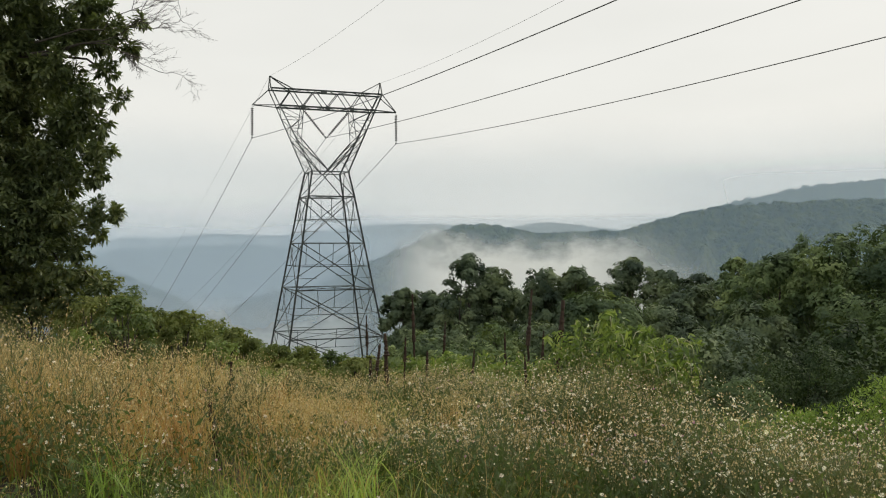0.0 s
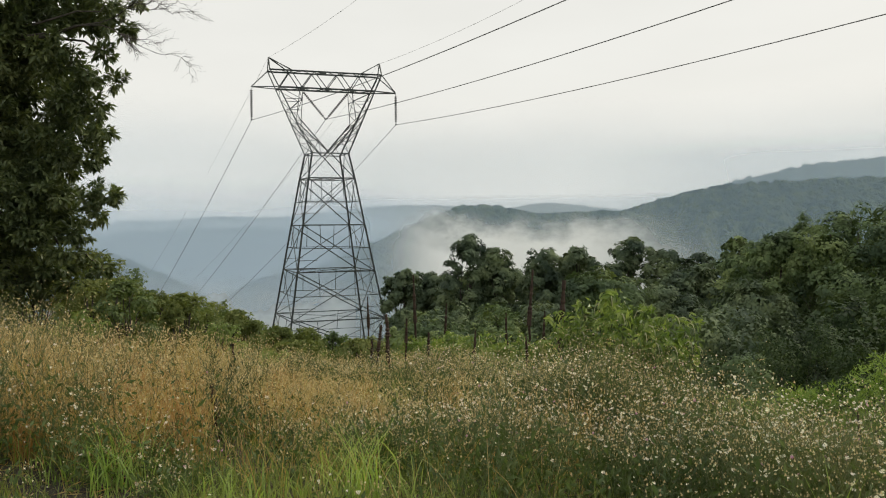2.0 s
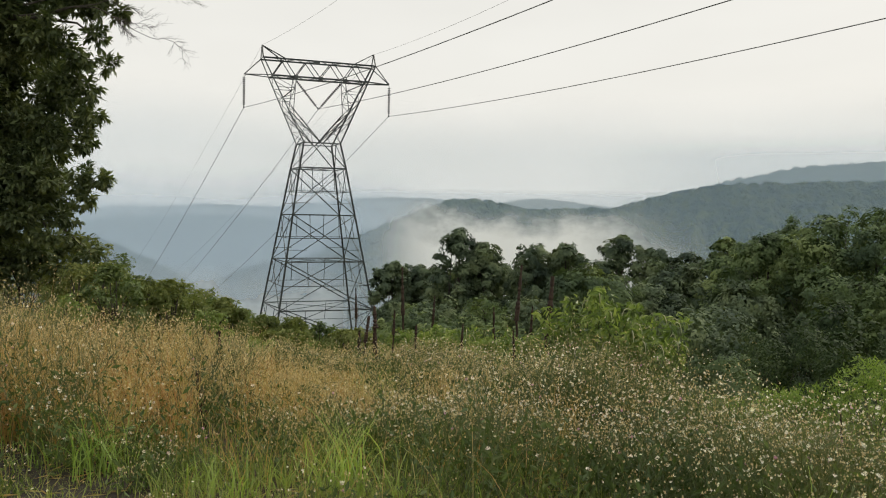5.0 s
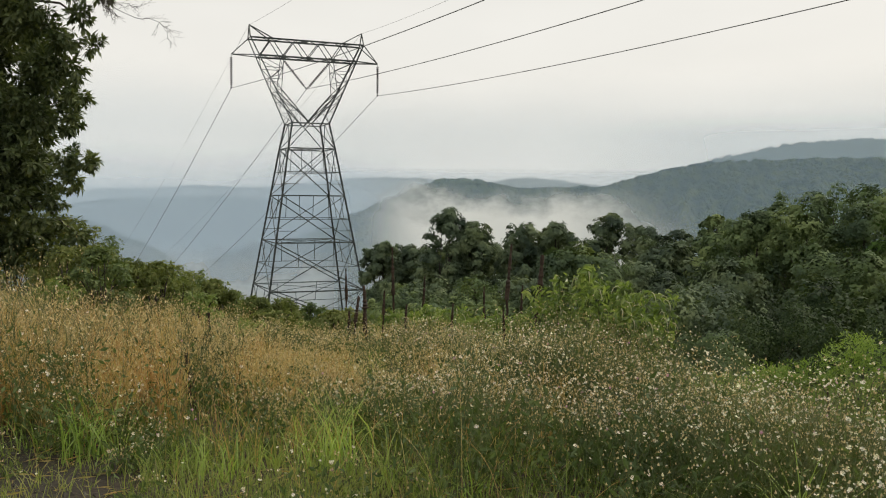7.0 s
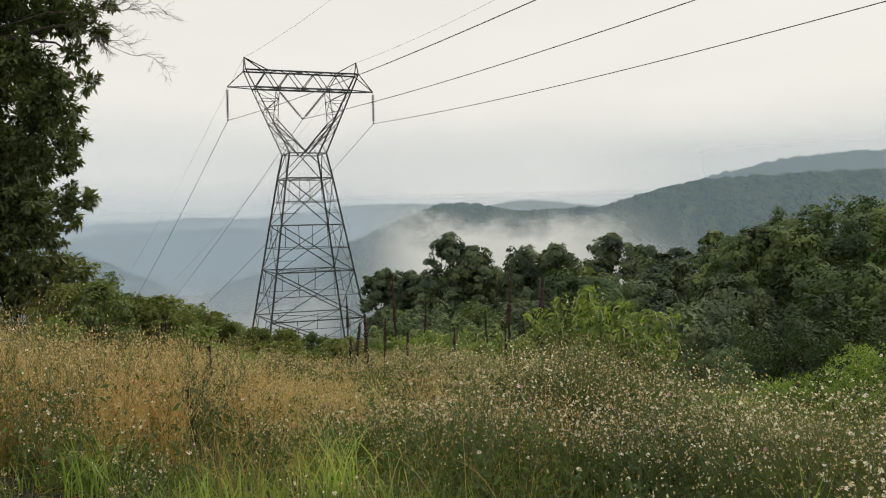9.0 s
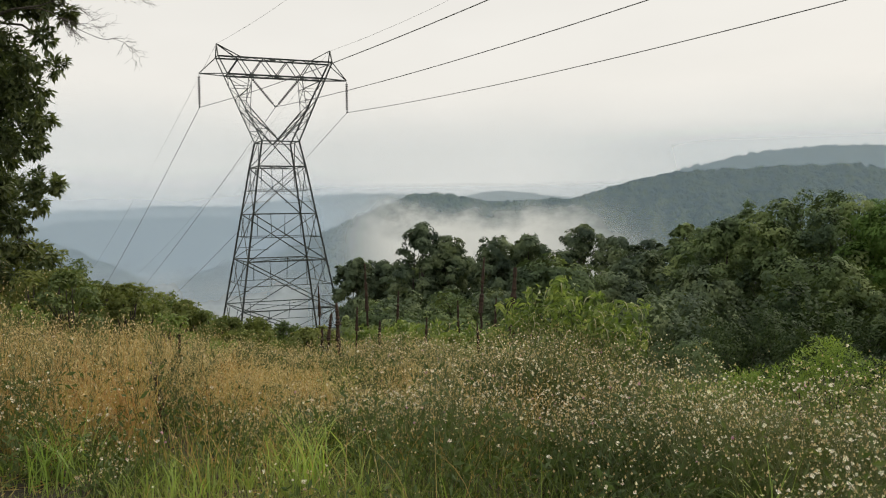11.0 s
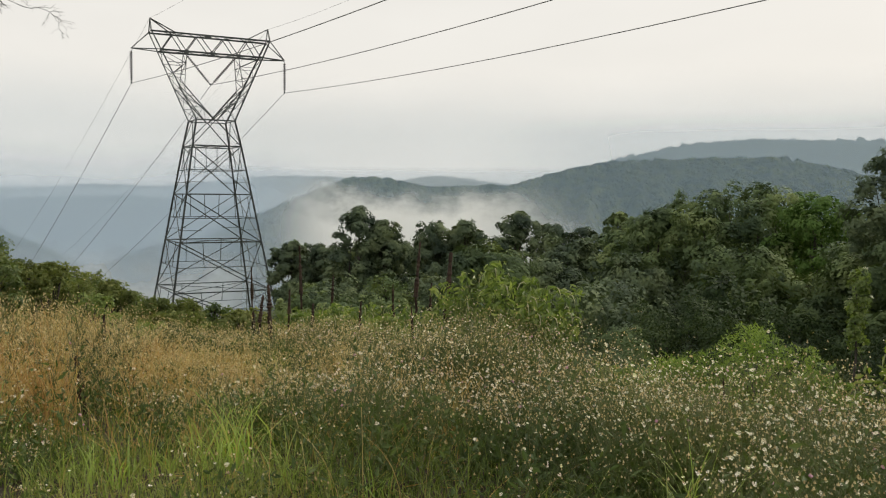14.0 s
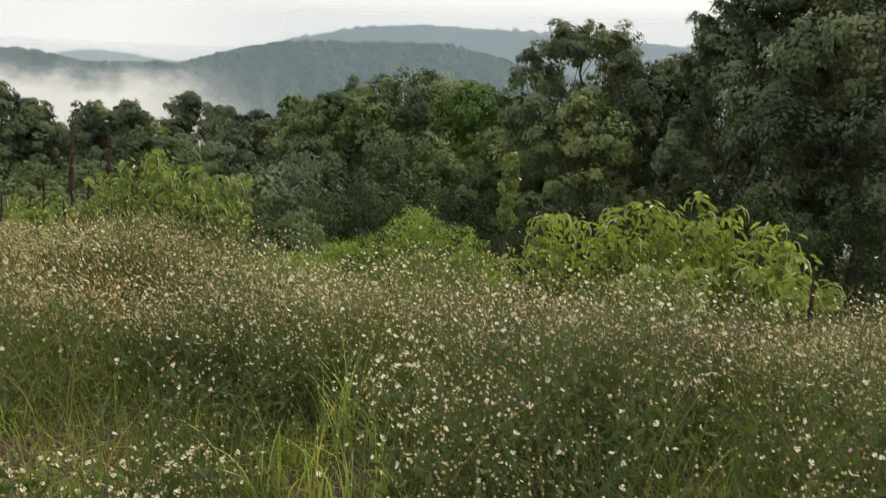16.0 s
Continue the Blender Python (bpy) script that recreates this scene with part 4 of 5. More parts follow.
# undergrowth below the wood
UNDER = [(16.5, 38.7, -2.7, 2.9, WOODS_DARK), (13.7, 46, -3.2, 2.8, WOODS_DARK), (11.6, 34.2, -3.7, 2.0, SHRUB), (20.5, 35.5, -3.2, 2.6, WOODS_DARK), (20.8, 44, -2.4, 3.0, WOODS_DARK), (8.5, 52, -4.6, 2.6, WOODS),
         (4.0, 56, -5.0, 2.6, WOODS), (0.4, 60, -5.6, 2.0, WOODS), (7.2, 41, -4.2, 2.2, SHRUB), (24.0, 29.5, -2.4, 2.2, WOODS_DARK), (22.5, 24.5, -2.0, 2.0, WOODS_DARK), (16.5, 29, -3.6, 1.8, WOODS_DARK),
         (21.5, 19.0, -1.2, 2.2, WOODS_DARK), (19.5, 27.0, -2.8, 1.8, WOODS_DARK), (-2.2, 66, -5.8, 1.9, SHRUB), (2.0, 40, -4.0, 1.8, SHRUB), (4.6, 47, -4.9, 2.0, SHRUB), (24, 15, -0.5, 2.2, WOODS_DARK), (17.5, 50, -3.4, 3.0, WOODS_DARK),
         (-3.4, 84, -6.4, 2.0, WOODS_DARK), (-1.4, 80, -6.2, 2.2, WOODS_DARK), (0.5, 76, -5.6, 2.8, WOODS_DARK), (4.5, 74, -5.0, 2.8, WOODS_DARK), (8.5, 72, -4.8, 2.8, WOODS_DARK), (12.5, 74, -4.6, 2.8, WOODS_DARK), (16.5, 76, -4.4, 2.8, WOODS_DARK), (20.5, 72, -3.6, 2.8, WOODS_DARK), (25, 73, -3.2, 3.0, WOODS_DARK)]
for x, y, top, R, mat in UNDER:
    # bushes on the near right take SHADE: tree shade put into their colour
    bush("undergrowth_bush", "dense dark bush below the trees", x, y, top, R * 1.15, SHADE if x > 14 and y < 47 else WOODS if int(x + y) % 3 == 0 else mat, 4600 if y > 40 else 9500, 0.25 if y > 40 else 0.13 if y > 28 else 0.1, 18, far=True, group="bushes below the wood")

# the bank beside the great tree
BANK = [(-8.6, 18.2, 1.0, 1.0), (-7.6, 18.4, 0.95, 0.9), (-6.9, 17.8, 0.35, 0.8), (-7.6, 20.5, 0.4, 1.1), (-6.8, 22.4, -0.3, 1.1), (-7.0, 25.0, -0.7, 1.2), (-6.4, 25.6, -1.1, 1.0), (-5.9, 27.2, -1.7, 1.0), (-9.6, 17.0, 0.7, 1.1), (-8.4, 21.0, 0.2, 1.2), (-5.4, 23.5, -1.3, 0.7), (-3.6, 21.8, -1.25, 0.8), (-3.0, 22.5, -1.4, 0.7), (-4.5, 26.5, -2.0, 0.8), (-10.6, 18.6, 0.8, 1.2), (-11.6, 16.8, 0.6, 1.2), (-12.6, 19.0, 1.1, 1.4), (-10.0, 20.5, 0.6, 1.2)]
for j, (x, y, top, R) in enumerate(BANK):
    bush("shrub", "low green shrub on the bank" if j % 2 else "dense dark green shrub on the bank", x, y, top + 0.22, R, OLIVE if x < -8 or y > 23 else (SHRUB, OLIVE, OLIVE)[j % 3], 2700, 0.092, 20, slim=0.28, small=0.24)

for x, y, top, R, mat in ((-5.3, 14.2, 0.75, 0.55, SHRUB), (-4.7, 15.4, 0.4, 0.5, OLIVE), (-4.0, 16.6, 0.0, 0.5, OLIVE), (-3.5, 18.0, -0.5, 0.5, OLIVE), (-2.55, 14.2, -0.3, 0.5, OLIVE), (-6.2, 15.2, 0.7, 0.6, OLIVE), (-1.6, 16.5, -0.55, 0.5, OLIVE)):
    bush("shrub", "low green shrub rising out of the dry grass", x, y, top, R, mat, 3600, 0.075, 18, slim=0.28, small=0.26)

for j in range(20):
    deg = -26 + 19 * (j + rng.random()) / 20
    q = rng.uniform(12.5, 19)
    x, y = q * math.sin(radians(deg)), q * math.cos(radians(deg))
    bush("weed_clump", "straggling yellow-green weeds among the dry grass", x, y, land1(x, y) + rng.uniform(0.4, 0.8) + 0.035 * max(0, -16 - deg), rng.uniform(0.3, 0.5), (GOLDENROD, OLIVE, OLIVE)[j % 3], 1300, 0.07, 10, slim=0.2, cat="weed", group="weeds on the bank", small=0.3)

for j in range(16):
    deg, q = -20.6 + 0.62 * j, rng.uniform(18, 23)
    x, y = q * math.sin(radians(deg)), q * math.cos(radians(deg))
    top = 1.6 - q * math.tan(radians(3.3 + 3.5 * (j / 15) ** 1.1 + rng.uniform(-0.25, 0.35)))
    bush("shrub", "small scrubby shrub along the crest of the bank", x, y, max(top, land1(x, y) + 0.35), rng.uniform(0.4, 0.65), (SHRUB, OLIVE, OLIVE)[int(rng.integers(0, 3))], 1700, 0.075, 12, slim=0.24, small=0.28)

# bright willow-like bush below the meadow
for x, y, top, R in ((9.4, 18.0, -1.25, 1.35), (8.1, 18.5, -1.95, 1.1), (7.0, 19.5, -2.4, 1.0), (10.5, 17.4, -2.15, 0.9), (6.0, 20.5, -2.65, 0.9)):
    bush("willow_bush", "bright yellow-green feathery bush", x, y, top, R, BRIGHT, 6500, 0.11, 18, slim=0.12, droop=-0.5, small=0.34)


def pokeweed(label, x, y, top, R, count, k, mat=POKE):
    """A tall weed: splayed stems, loose large leaves, small pale spikes."""
    z = land1(x, y) - 0.03
    base = np.array([x, y, z])
    thing = tagged(new("pokeweed"), label, "weed", "tall weeds at the meadow's edge")
    thing.location = base
    puffs = []
    for j in range(k + 6):
        th, q = j * 2.39996 + rng.uniform(-0.4, 0.4), R * math.sqrt(rng.uniform(0.02, 1))
        end = np.array([math.cos(th) * q, math.sin(th) * q, (top - z) * (1.0 - 0.42 * (q / R) ** 2 * rng.uniform(0.3, 1.3) - 0.12 * rng.random())])
        foot = np.array([math.cos(th), math.sin(th), 0]) * R * 0.12
        p = bend(foot, end, 0.06, 6, 0.1)
        v, f = tube(p, np.linspace(0.014, 0.004, 6), 5)
        part("stem", mesh_of("stem", v, f, STEM), thing)
        for t in (0.45, 0.65, 0.82, 0.97):
            c = foot + (end - foot) * t
            c = p[min(5, int(t * 5.2))] * 0.5 + c * 0.5
            puffs.append((*c, 0.13 + 0.06 * rng.random(), 0.8))
        if j % 4:
            d = np.array([math.cos(th + 0.5), math.sin(th + 0.5), 0]) * rng.uniform(0.06, 0.11)
            v, f = tube([end, end + d * 0.6 + [0, 0, 0.05], end + d * 1.3 + [0, 0, 0.02], end + d * 1.7 + [0, 0, -0.06], end + d * 1.75 + [0, 0, -0.14]], [0.004, 0.008, 0.010, 0.008, 0.003], 5)
            part("raceme", mesh_of("raceme", v, f, RACEME), thing, "pale drooping flower spike")
    v, f = puff_leaves(puffs, int(count * 1.4), 0.15, 0.6, True, 0.3, 0.2)
    part("foliage", mesh_of("foliage", v, f, mat), thing)


LEAFY, YELLOWISH = "leafy light green pokeweed with drooping flower spikes", "yellow-green pokeweed with pale curling flower spikes"
for x, y, top, R, count, k in ((3.15, 15.6, 0.42, 0.9, 1150, 15), (3.95, 15.2, 0.25, 0.6, 640, 11), (2.5, 16.2, 0.05, 0.6, 560, 9), (3.5, 14.8, -0.2, 0.7, 600, 9)):
    pokeweed(LEAFY, x, y, top, R, count, k, POKE_GREEN)
for x, y, top, R, count, k in ((0.85, 19.6, -0.8, 0.5, 420, 7), (0.2, 20.5, -1.0, 0.5, 420, 7), (1.6, 19.8, -0.85, 0.5, 420, 7), (-0.6, 21.0, -1.2, 0.5, 350, 6)):
    pokeweed("pale green leafy weed with drooping leaves", x, y, top, R, count, k, POKE_GREEN)
for x, y, top, R, count, k in ((7.5, 8.3, 0.42, 0.6, 620, 11), (8.15, 7.8, 0.4, 0.55, 520, 10), (6.9, 9.2, 0.12, 0.62, 560, 10), (8.7, 7.3, 0.22, 0.4, 260, 6)):
    pokeweed(YELLOWISH, x, y, top, R, count, k)
for x, y, top, R, count in ((6.9, 7.2, -0.15, 0.5, 400), (8.2, 6.6, -0.1, 0.55, 500)):
    pokeweed("leafy green weed at the meadow's edge", x, y, top, R, count, 8, GOLDENROD)
for x, y, top in ((0.1, 22, -1.3), (1.2, 19, -1.15), (2.3, 20.5, -1.3), (-0.6, 21.5, -1.4)):
    bush("weed_clump", "clump of leafy green weeds", x, y, top + 0.12, 0.6, GOLDENROD, 1300, 0.13, 9, True, 0.24, "weed", "tall weeds at the meadow's edge")


def dead_stalk(x, y, top, r, spike):
    r *= 1.25
    z = land1(x, y) - 0.05
    H = top - z
    thing = tagged(new("dead_stalk"), "tall dark brown dead mullein stalk", "dead plant", "dead stalks in the meadow")
    thing.location = (x, y, z)
    p = bend((0, 0, 0), (rng.normal(0, 0.03) * H, rng.normal(0, 0.03), H * (1 - spike)), 0, 8, 0.12)
    v, f = tube(p, np.linspace(r, r * 0.8, 8), 6)
    part("stem", mesh_of("stem", v, f, BROWN), thing)
    q = p[-1] + np.linspace(0, 1, 26)[:, None] * (p[-1] - p[-3]) / np.linalg.norm(p[-1] - p[-3]) * H * spike
    v, f = tube(q, r * 1.5 * (1 + 0.22 * rng.normal(size=26)) * np.linspace(1.1, 0.4, 26), 7)
    part("seed_spike", mesh_of("seed_spike", v, f, BROWN), thing, "rough brown seed spike")


for x, y, top, r, s in ((-0.84, 28, 0.0, 0.034, 0.45), (2.5, 25.9, 0.25, 0.036, 0.4), (3.34, 25.8, -0.08, 0.058, 0.5), (-0.05, 30, -1.1, 0.03, 0.4), (3.2, 27.8, -1.2, 0.03, 0.4), (3.6, 26.4, -0.9, 0.028, 0.4), (2.0, 26.5, -1.1, 0.03, 0.4),
                        (-0.98, 12.5, 0.16, 0.018, 0.4), (-0.79, 12.5, 0.31, 0.019, 0.3), (-0.62, 13.3, 0.18, 0.013, 0.35), (-0.85, 12.8, 0.09, 0.018, 0.4), (-1.07, 12.7, -0.08, 0.017, 0.4), (-0.3, 16, -0.4, 0.018, 0.4),
                        (-2.63, 10.7, 0.15, 0.015, 0.5), (-4.04, 17.6, -0.5, 0.018, 0.4), (-5.5, 15, -0.45, 0.018, 0.4), (-1.72, 6.6, 0.4, 0.018, 0.6), (-1.95, 22, -0.2, 0.02, 0.4), (7.4, 5.65, 0.02, 0.014, 0.5), (0.6, 18, -0.6, 0.018, 0.4), (1.6, 17, -0.6, 0.018, 0.4), (5.6, 11.5, -0.95, 0.012, 0.5)):
    dead_stalk(x, y, top, r, s)


# ---- the meadow ----
def wave2(x, y, s, o):
    return 0.5 + 0.25 * (np.sin(x * s + o) * np.cos(y * s * 1.3 + o * 2) + np.sin((x + y) * s * 0.63 + o * 3) + np.sin((x * 0.7 - y) * s * 1.9 + o) * 0.5) / 1.2


def scatter(count, a0, a1, r0, r1, power=1.0):
    a = np.radians(rng.uniform(a0, a1, count))
    deg = np.degrees(a)
    edge = np.interp(deg, EDGE_AT, EDGE)
    t = rng.random(count) ** power
    start = np.maximum(edge + rng.normal(0, 0.25, count), r0)
    r = start + (r1 - start) * t
    x, y = np.sin(a) * r, np.cos(a) * r
    return x, y, r, deg


def keep(m, *arrays):
    return [a[m] for a in arrays]


def stuff(name, v, f, mat, label, cat):
    return tagged(new(name, mesh_of(name, v, f, mat)), label, cat, kind="stuff")


EDGE_AT = [-26, -20, -15, 0, 15, 30]
EDGE = [5.4, 5.1, 4.0, 3.1, 2.8, 2.6]


def far_edge(deg):
    return np.interp(deg, [-40, -14, -5, 5, 15, 25, 45, 55, 72], [19, 19, 19, 15, 9.5, 7.5, 7.0, 8.5, 10])


TUFTS = [(-0.54, 5.05, 0.68, 85), (-2.05, 5.35, 0.62, 80), (-1.15, 4.95, 0.34, 36), (-0.85, 5.1, 0.3, 28), (-1.45, 5.0, 0.3, 28), (1.5, 3.05, 0.5, 45), (1.72, 3.75, 0.7, 45), (-2.5, 5.5, 0.35, 25), (-0.15, 4.75, 0.4, 30), (0.3, 4.5, 0.35, 25), (-3.0, 6.0, 0.4, 25), (1.25, 3.35, 0.4, 25)]


def thin_out(r, deg):
    """Plants stay lower towards the far edge, on the falling ground and at the track."""
    e = far_edge(deg)
    n = np.interp(deg, EDGE_AT, EDGE)
    side = np.interp(deg, [-27, -21, -14, -8, 1, 6, 10, 16, 28, 36, 62], [1.5, 1.0, 0.82, 0.62, 0.66, 0.88, 1.03, 1.0, 0.95, 1.18, 1.15])
    side = 1 + (side - 1) * np.clip((r - 4.5) / 2, np.where(deg > 5, 1, 0), 1)
    return side * np.where(deg < -8, np.interp(r, [4, 7.5, 12, 20], [1, 0.95, 0.82, 0.8]), np.interp(r, [4, 7.5, 12, 20], [1, 0.92, 0.64, 0.5])) * np.clip(0.35 + (e - r) / 2.5, 0.35, 1) * np.clip(0.25 + (r - n) / np.interp(deg, [0, 15], [1.7, 0.8]), 0.25, 1)


def open_to_tufts(x, y):
    """False where a plant would stand in front of one of the grass tufts."""
    r, a = np.hypot(x, y), np.arctan2(x, y)
    ok = np.ones(len(x), bool)
    for tx, ty, th, tn in TUFTS:
        rt = math.hypot(tx, ty)
        ok &= ~((np.abs(a - math.atan2(tx, ty)) * r < 0.16) & (r > rt - 0.9) & (r < rt + 0.05))
    return ok


def dryness(x, y, deg, r):
    left = np.clip(0.78 + 0.3 * canopy(x, y, 1.6, 1.0, 12), 0, 1) / (1 + np.exp((deg + 8.5 + 12 * (wave2(x, y, 1.1, 2) - 0.5)) / 2.2))
    mid = 0.3 * np.exp(-((deg + 2) / 9) ** 2) * np.clip((r - 6.5) / 3, 0.05, 1)
    return np.clip(left * np.clip((r - 6.0) / 1.8, 0.1, 1) + mid, 0, 1)


def mound(x, y):
    lump = 0.28 * np.exp(-((x - 1.3) ** 2 + (y - 7.2) ** 2) / 1.1) + 0.25 * np.exp(-((x - 3.1) ** 2 + (y - 4.0) ** 2) / 0.8) + 0.2 * np.exp(-((x - 0.7) ** 2 + (y - 4.6) ** 2) / 0.4)
    return 0.3 + 0.3 * np.clip(wave2(x, y, 1.7, 5), 0, 1) + 0.58 * canopy(x, y, 1.25, 1.0, 33) + lump


# dry grass, in clumps
x, y, r, deg = scatter(5200, -36, 72, 4.4, 20, 1.2)
d = dryness(x, y, deg, r)
x, y, r, d, deg = keep((rng.random(len(x)) < d + np.interp(deg, [-5, 8], [0.2, 0.11]) * np.clip((r - 5) / 1.5, 0, 1)) & (r < far_edge(deg)) & open_to_tufts(x, y), x, y, r, d, deg)
n = rng.integers(15, 55, len(x))
tall = (0.35 + 0.7 * rng.random(len(x)) ** 1.2) * (0.5 + 0.65 * canopy(x, y, 0.95, 1.0, 71)) * thin_out(r, deg)
i = np.repeat(np.arange(len(x)), n)
spread = (0.05 + 0.09 * rng.random(len(x)))[i]
px, py = x[i] + rng.normal(0, 1, len(i)) * spread, y[i] + rng.normal(0, 1, len(i)) * spread
ri = r[i]
h = tall[i] * (0.45 + 0.55 * rng.random(len(i)))
rusty = sum(np.exp(-((deg - a) / da) ** 2 - ((r - b) / db) ** 2) for a, da, b, db in ((-21, 4, 8.5, 1.7), (-16.5, 2.2, 6.4, 0.8), (-26, 4, 13, 2.2), (-13, 3, 11, 1.5)))
rust = (rng.random(len(x)) < 0.08 + 0.8 * rusty)[i]
lean = rng.uniform(0.08, 0.95, len(i))
tips = np.zeros((len(i), 3))
for sel, mat, name, label in ((~rust, DRY, "dry_grass", "tall tan and straw-coloured dry grass"), (rust, RUST, "rust_grass", "patches of rust-brown dry grass")):
    v, f, tips[sel] = blades(np.stack([px, py, land(px, py)], 1)[sel], h[sel], lean[sel], 0.0017 + 0.00021 * ri[sel], 3)
    stuff(name, v, f, mat, label, "grass")
tip = tips
m = rng.random(len(tip)) < 0.85
c = tip[m] + rng.normal(0, 0.035, (m.sum(), 3))
v, f = leaves(c, rng.normal(0, 0.4, (m.sum(), 3)) + [0, 0, 0.6], 0.02 + 0.0017 * ri[m], 0.0027 + 0.00045 * ri[m])
stuff("grass_seed_heads", v, f, SEED, "feathery brown grass seed heads", "grass")

# green grass
x, y, r, deg = scatter(70000, -36, 72, 2.6, 19, 1.9)
gap = wave2(x, y, 2.6, 4)
x, y, r, deg, gap = keep((r < far_edge(deg)) & (rng.random(len(x)) < np.clip(np.maximum(gap * 2.0 - 0.5, np.interp(deg, [-2, 8], [1.25, 0.75]) - 2.2 * wave2(x, y, 2.0, 6)), 0.05, 1) * np.where((deg > 1) & (r < 5.2), 0.4, 1)) & open_to_tufts(x, y), x, y, r, deg, gap)
h = (0.08 + 0.36 * rng.random(len(x)) ** 1.6) * (0.4 + 0.95 * gap)
v, f, tip = blades(np.stack([x, y, land(x, y)], 1), h, rng.uniform(0.15, 0.95, len(x)), 0.0015 + 0.00024 * r, 3)
stuff("green_grass", v, f, GREEN_GRASS, "fresh green grass along the track", "grass")

# knapweed: several branching stems a plant, narrow leaves, pale heads towards the top
x, y, r, deg = scatter(12500, -36, 72, 2.6, 19, 1.3)
d = dryness(x, y, deg, r)
near = np.clip((r - np.interp(deg, EDGE_AT, EDGE)) / 1.2, np.interp(deg, [-4, 4], [0.3, 0.8]), 1)
x, y, r, d, deg = keep((rng.random(len(x)) < np.clip(1.05 - 0.85 * d, 0.16, 1) * near * np.clip(2.1 * wave2(x, y, 2.0, 6) - 0.15, 0.12, 1) * (0.4 + 0.65 * canopy(x, y, 1.25, 1.0, 33))) & (r < far_edge(deg)) & open_to_tufts(x, y), x, y, r, d, deg)
tall = np.clip(mound(x, y), 0.34, 1.02) * rng.uniform(0.65, 1.05, len(x)) * thin_out(r, deg)
tall = tall + 0.2 * np.exp(-((deg - 0) / 7) ** 2) * np.clip((r - 8) / 3, 0, 1)
i = np.repeat(np.arange(len(x)), rng.integers(3, 7, len(x)))
full = (np.clip(mound(x, y), 0.34, 1.02) * thin_out(r, deg))[i]
x, y = x[i] + rng.normal(0, 0.05, len(i)), y[i] + rng.normal(0, 0.05, len(i))
r, h = r[i], tall[i] * rng.uniform(0.6, 1.05, len(i))
base = np.stack([x, y, land(x, y)], 1)
v, f, tip = blades(base, h, rng.uniform(0.05, 0.6, len(x)), 0.0015 + 0.00012 * r, 3)
pieces, tops, rs = [(v, f)], [tip], [r]
for j in range(6):
    t = rng.uniform(0.64, 0.98, len(x))
    start = base + (tip - base) * t[:, None]
    hb = h * (1.18 - t) * rng.uniform(0.6, 1.15, len(x))
    v, f, tp = blades(start, hb, rng.uniform(0.4, 1.35, len(x)), 0.001 + 0.00011 * r, 2)
    pieces.append((v, f))
    tops.append(tp)
    rs.append(r)
v, f = merge(pieces)
stuff("knapweed_stems", v, f, STEM, "wiry grey-green branching weed stems", "weed")
crowded = np.tile(np.interp(h / full, [0.5, 0.85], [0.4, 0.0]) * np.clip((9.5 - r) / 3, 0, 1), 7)
tops, rs = np.concatenate(tops), np.concatenate(rs)
tdeg = np.degrees(np.arctan2(tops[:, 0], tops[:, 1]))
pick = rng.random(len(tops)) + 0.5 * (wave2(tops[:, 0], tops[:, 1], 2.7, 8) - 0.5) + 0.85 * dryness(tops[:, 0], tops[:, 1], tdeg, rs) + crowded
m = pick < np.interp(rs, [4, 8], [0.39, 0.42])
size = (0.0035 + 0.009 * rng.random(m.sum()) ** 1.7) + 0.00018 * rs[m]
close = rs[m] < 6.5
v, f = merge([rays(tops[m][close], size[close] * 1.03), pips(tops[m][~close], size[~close] * 0.9, 1.0)])
stuff("pale_flowers", v, f, FLOWER, "small off-white papery flower heads", "flower")
m = (pick > 0.44) & (pick < np.interp(rs, [4, 7], [0.8, 1.4]))
close = rs[m] < 6.5
beside = np.repeat(tops[m][~close], 2, 0) + rng.normal(0, 0.022, (2 * (~close).sum(), 3))
away = np.repeat(rs[m][~close], 2)
v, f = merge([pips(tops[m][close], rng.uniform(0.003, 0.006, close.sum()) + 0.0012, 1.6),
              facets(beside, rng.normal(0, 0.5, beside.shape) + [0, 0, 0.7], 0.006 + 0.0011 * away * rng.uniform(0.6, 1.3, len(away)), 0.002 + 0.0003 * away, rng.normal(0, 0.5, beside.shape) + [0, -0.6, 0.5])])
stuff("seed_heads", v, f, SEED, "small brown seed heads on wiry stems", "flower")
m = (pick > 0.445) & (pick < 0.452)
v, f = heads(tops[m], rng.uniform(0.006, 0.010, m.sum()), 0.9)
stuff("pink_flowers", v, f, PINK, "scattered pink knapweed flowers", "flower")

# narrow leaves along the stems
xi = rng.integers(0, len(x), 165000)
t = rng.random(len(xi)) ** 1.15 * 0.9
parched = dryness(x[xi], y[xi], np.degrees(np.arctan2(x[xi], y[xi])), r[xi])
xi, t = keep(rng.random(len(xi)) > parched * 0.95, xi, t)
c = base[xi] + (tip[xi] - base[xi]) * t[:, None] + rng.normal(0, 0.06, (len(xi), 3)) * [1, 1, 0.4]
L = rng.uniform(0.02, 0.065, len(xi)) + 0.0016 * r[xi]
v, f = leaves(c, rng.normal(0, 0.6, (len(xi), 3)) + [0, 0, 0.5], L, L * 0.18)
stuff("weed_foliage", v, f, HERB, "narrow grey-green weed leaves", "weed")

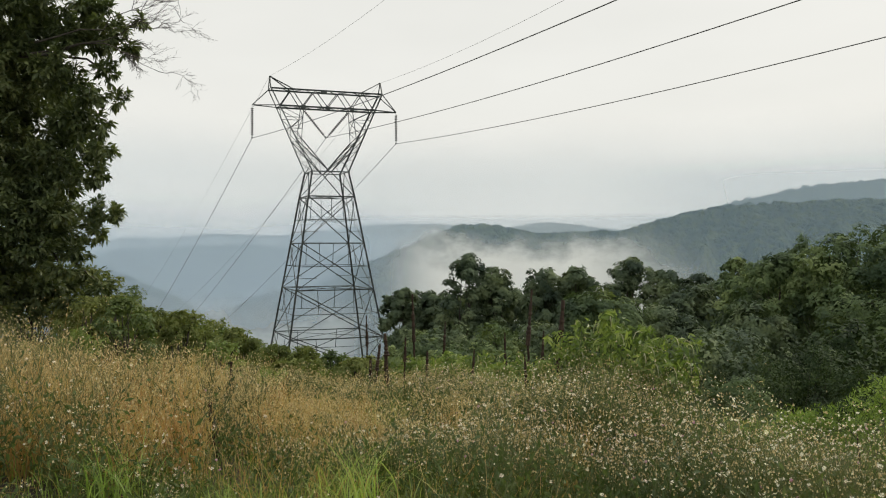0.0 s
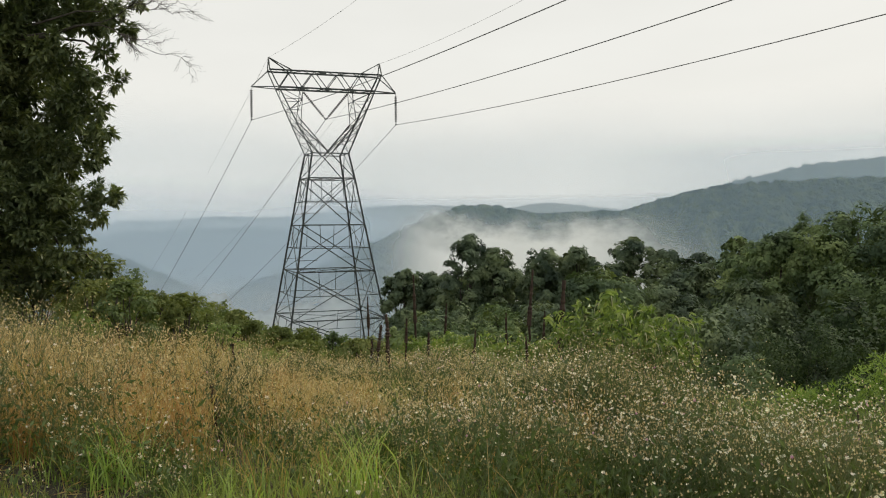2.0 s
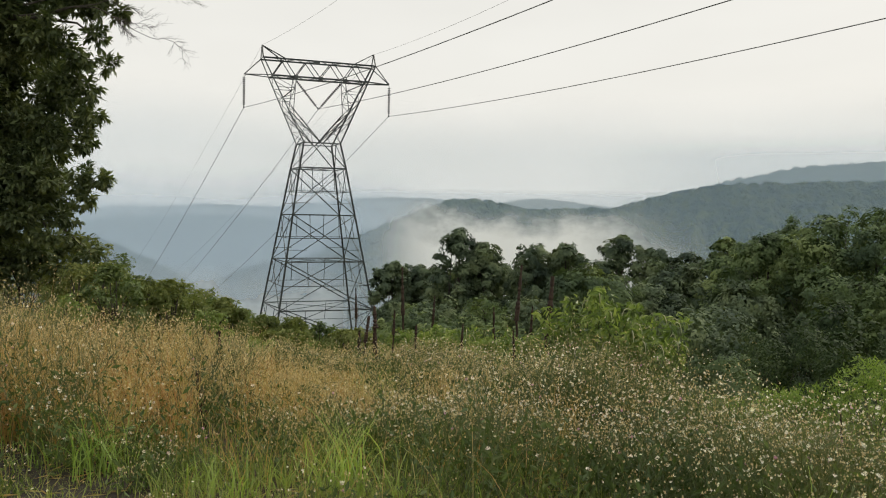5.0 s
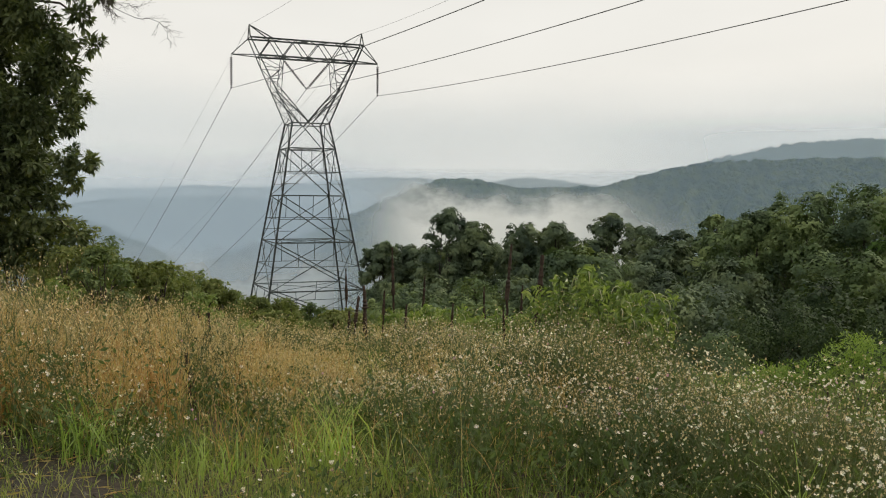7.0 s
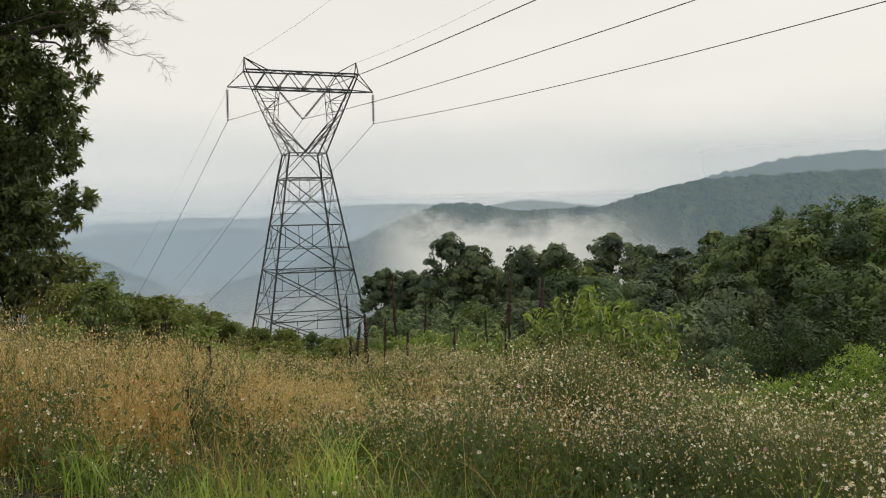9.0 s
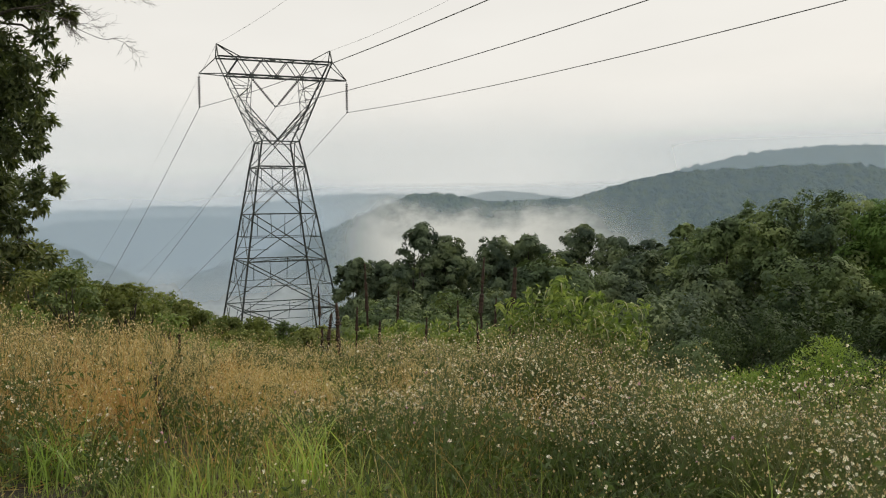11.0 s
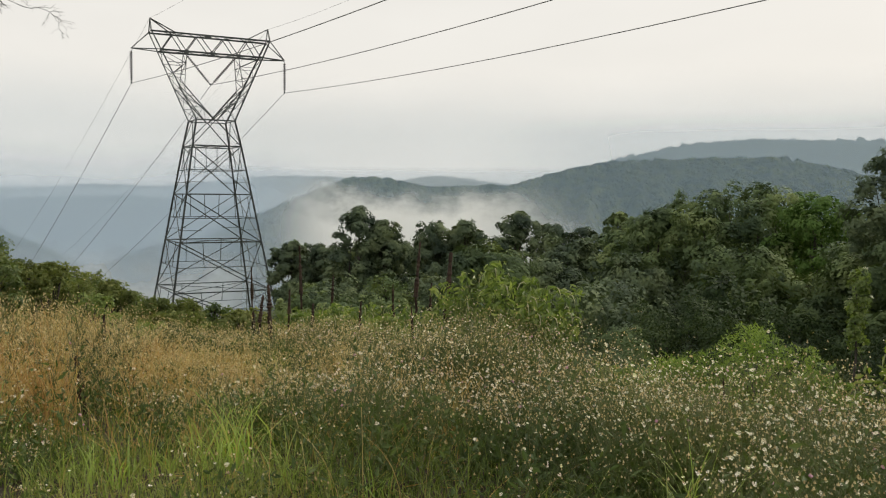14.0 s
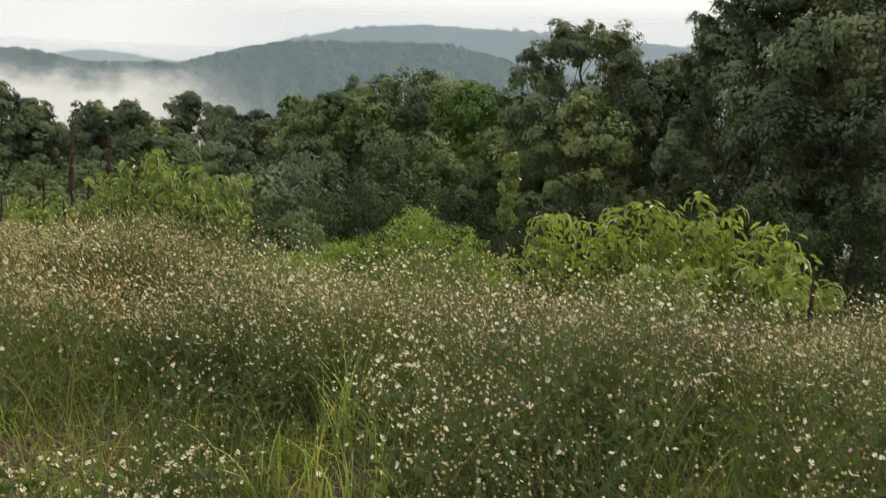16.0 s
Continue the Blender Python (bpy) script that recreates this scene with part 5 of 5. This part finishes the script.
# loose stones and sprigs on the track
a = np.radians(-38 + 72 * rng.random(5000) ** 1.5)
q = rng.uniform(2.2, 6.4, len(a))
x, y = np.sin(a) * q, np.cos(a) * q
s = rng.uniform(0.004, 0.016, len(a)) * rng.choice([1, 1, 1, 1.7], len(a))
v, f = pips(np.stack([x, y, land(x, y) + s * 0.25], 1), s, 0.8)
stuff("gravel", v, f, STONE, "loose dark grey gravel on the track", "gravel")
a = np.radians(np.concatenate([rng.uniform(-38, 72, 1500), rng.uniform(-8, 24, 350)]))
q = np.concatenate([rng.uniform(3.0, 6.2, 1500), rng.uniform(2.8, 4.2, 350)])
i = np.repeat(np.arange(len(a)), 7)
x, y = np.sin(a)[i] * q[i] + rng.normal(0, 0.04, len(i)), np.cos(a)[i] * q[i] + rng.normal(0, 0.04, len(i))
v, f, tip = blades(np.stack([x, y, land(x, y)], 1), rng.uniform(0.04, 0.2, len(i)), rng.uniform(0.2, 1.0, len(i)), 0.003, 3)
stuff("track_weeds", v, f, GREEN_GRASS, "small sprigs of green weed on the gravel", "weed")
m = (rng.random(len(tip)) < 0.03) & (tip[:, 0] < 0)
v, f = heads(tip[m] + [0, 0, 0.02], rng.uniform(0.005, 0.010, m.sum()), 0.5)
stuff("daisies", v, f, FLOWER, "small white daisies by the track", "flower")

# low yellow-green grass fringing the track
a = np.radians(rng.uniform(-18, 2, 3000))
deg = np.degrees(a)
q = np.interp(deg, EDGE_AT, EDGE) + 0.1 + 1.7 * rng.random(len(a))
x, y = np.sin(a) * q, np.cos(a) * q
a, q, x, y = keep(rng.random(len(a)) < 1.9 * wave2(x, y, 3.4, 2) - 0.4, a, q, x, y)
v, f, tip = blades(np.stack([x, y, land(x, y)], 1), 0.09 + 0.27 * rng.random(len(a)) ** 1.6, rng.uniform(0.2, 1.1, len(a)), 0.0024, 3)
stuff("fringe_grass", v, f, GREEN_GRASS, "low yellow-green grass fringing the track", "grass")

# straw and litter on the soil
a = np.radians(rng.uniform(-38, 72, 6000))
q = rng.uniform(2.4, 7.5, len(a))
x, y = np.sin(a) * q, np.cos(a) * q
axis = np.stack([rng.normal(size=len(a)), rng.normal(size=len(a)), rng.normal(0, 0.15, len(a))], 1)
v, f = leaves(np.stack([x, y, land(x, y) + rng.uniform(0.004, 0.03, len(a))], 1), axis, rng.uniform(0.03, 0.16, len(a)), rng.uniform(0.002, 0.006, len(a)))
stuff("straw_litter", v, f, DRY, "brown straw and leaf litter on the soil", "litter")

# long arching seed stalks above the weeds
a = np.radians(np.concatenate([rng.uniform(-34, 10, 260), rng.uniform(10, 60, 60)]))
q = np.interp(np.degrees(a), EDGE_AT, EDGE) + 0.4 + 4.5 * rng.random(len(a)) ** 1.3
x, y = np.sin(a) * q, np.cos(a) * q
hh = rng.uniform(0.5, 0.95, len(a)) * thin_out(q, np.degrees(a))
v, f, tip = blades(np.stack([x, y, land(x, y)], 1), hh, rng.uniform(0.3, 0.95, len(a)), 0.002, 7, 0.45)
stuff("seed_stalks", v, f, DRY, "long arching straw-coloured grass stalks", "grass")

# rank growth on the slope beyond the crest
a = np.radians(rng.uniform(-34, 60, 26000))
q = rng.uniform(19, 62, len(a))
x, y = np.sin(a) * q, np.cos(a) * q
c = np.stack([x, y, land(x, y) + rng.random(len(a)) ** 1.5 * 0.9], 1)
v, f = leaves(c, rng.normal(0, 0.6, (len(a), 3)) + [0, 0, 0.5], 0.06 + 0.003 * q, 0.016 + 0.001 * q)
stuff("slope_weeds", v, f, SHRUB, "rank green weeds on the falling slope", "weed")


def tuft(x, y, h, n, label):
    """A clump of arching grass, blade by blade."""
    thing = tagged(new("grass_tuft"), label, "grass", "grass tufts by the track")
    thing.location = (x, y, land1(x, y))
    p = np.stack([rng.normal(0, 0.09, n), rng.normal(0, 0.09, n), np.zeros(n)], 1)
    v, f, tip = blades(p, h * rng.uniform(0.4, 1.1, n), rng.uniform(0.2, 1.15, n), rng.uniform(0.0025, 0.006, n), 5, 0.55)
    v = v.reshape(n, 11, 3)
    for j in range(n):
        part("blade", mesh_of("blade", v[j], [np.array([q]) for q in ([0, 1, 3, 2], [2, 3, 5, 4], [4, 5, 7, 6], [6, 7, 9, 8])] + [np.array([[8, 9, 10]])], TUFT), thing)


for x, y, h, n in TUFTS:
    tuft(x, y, h, n, "bright green clump of long arching grass")
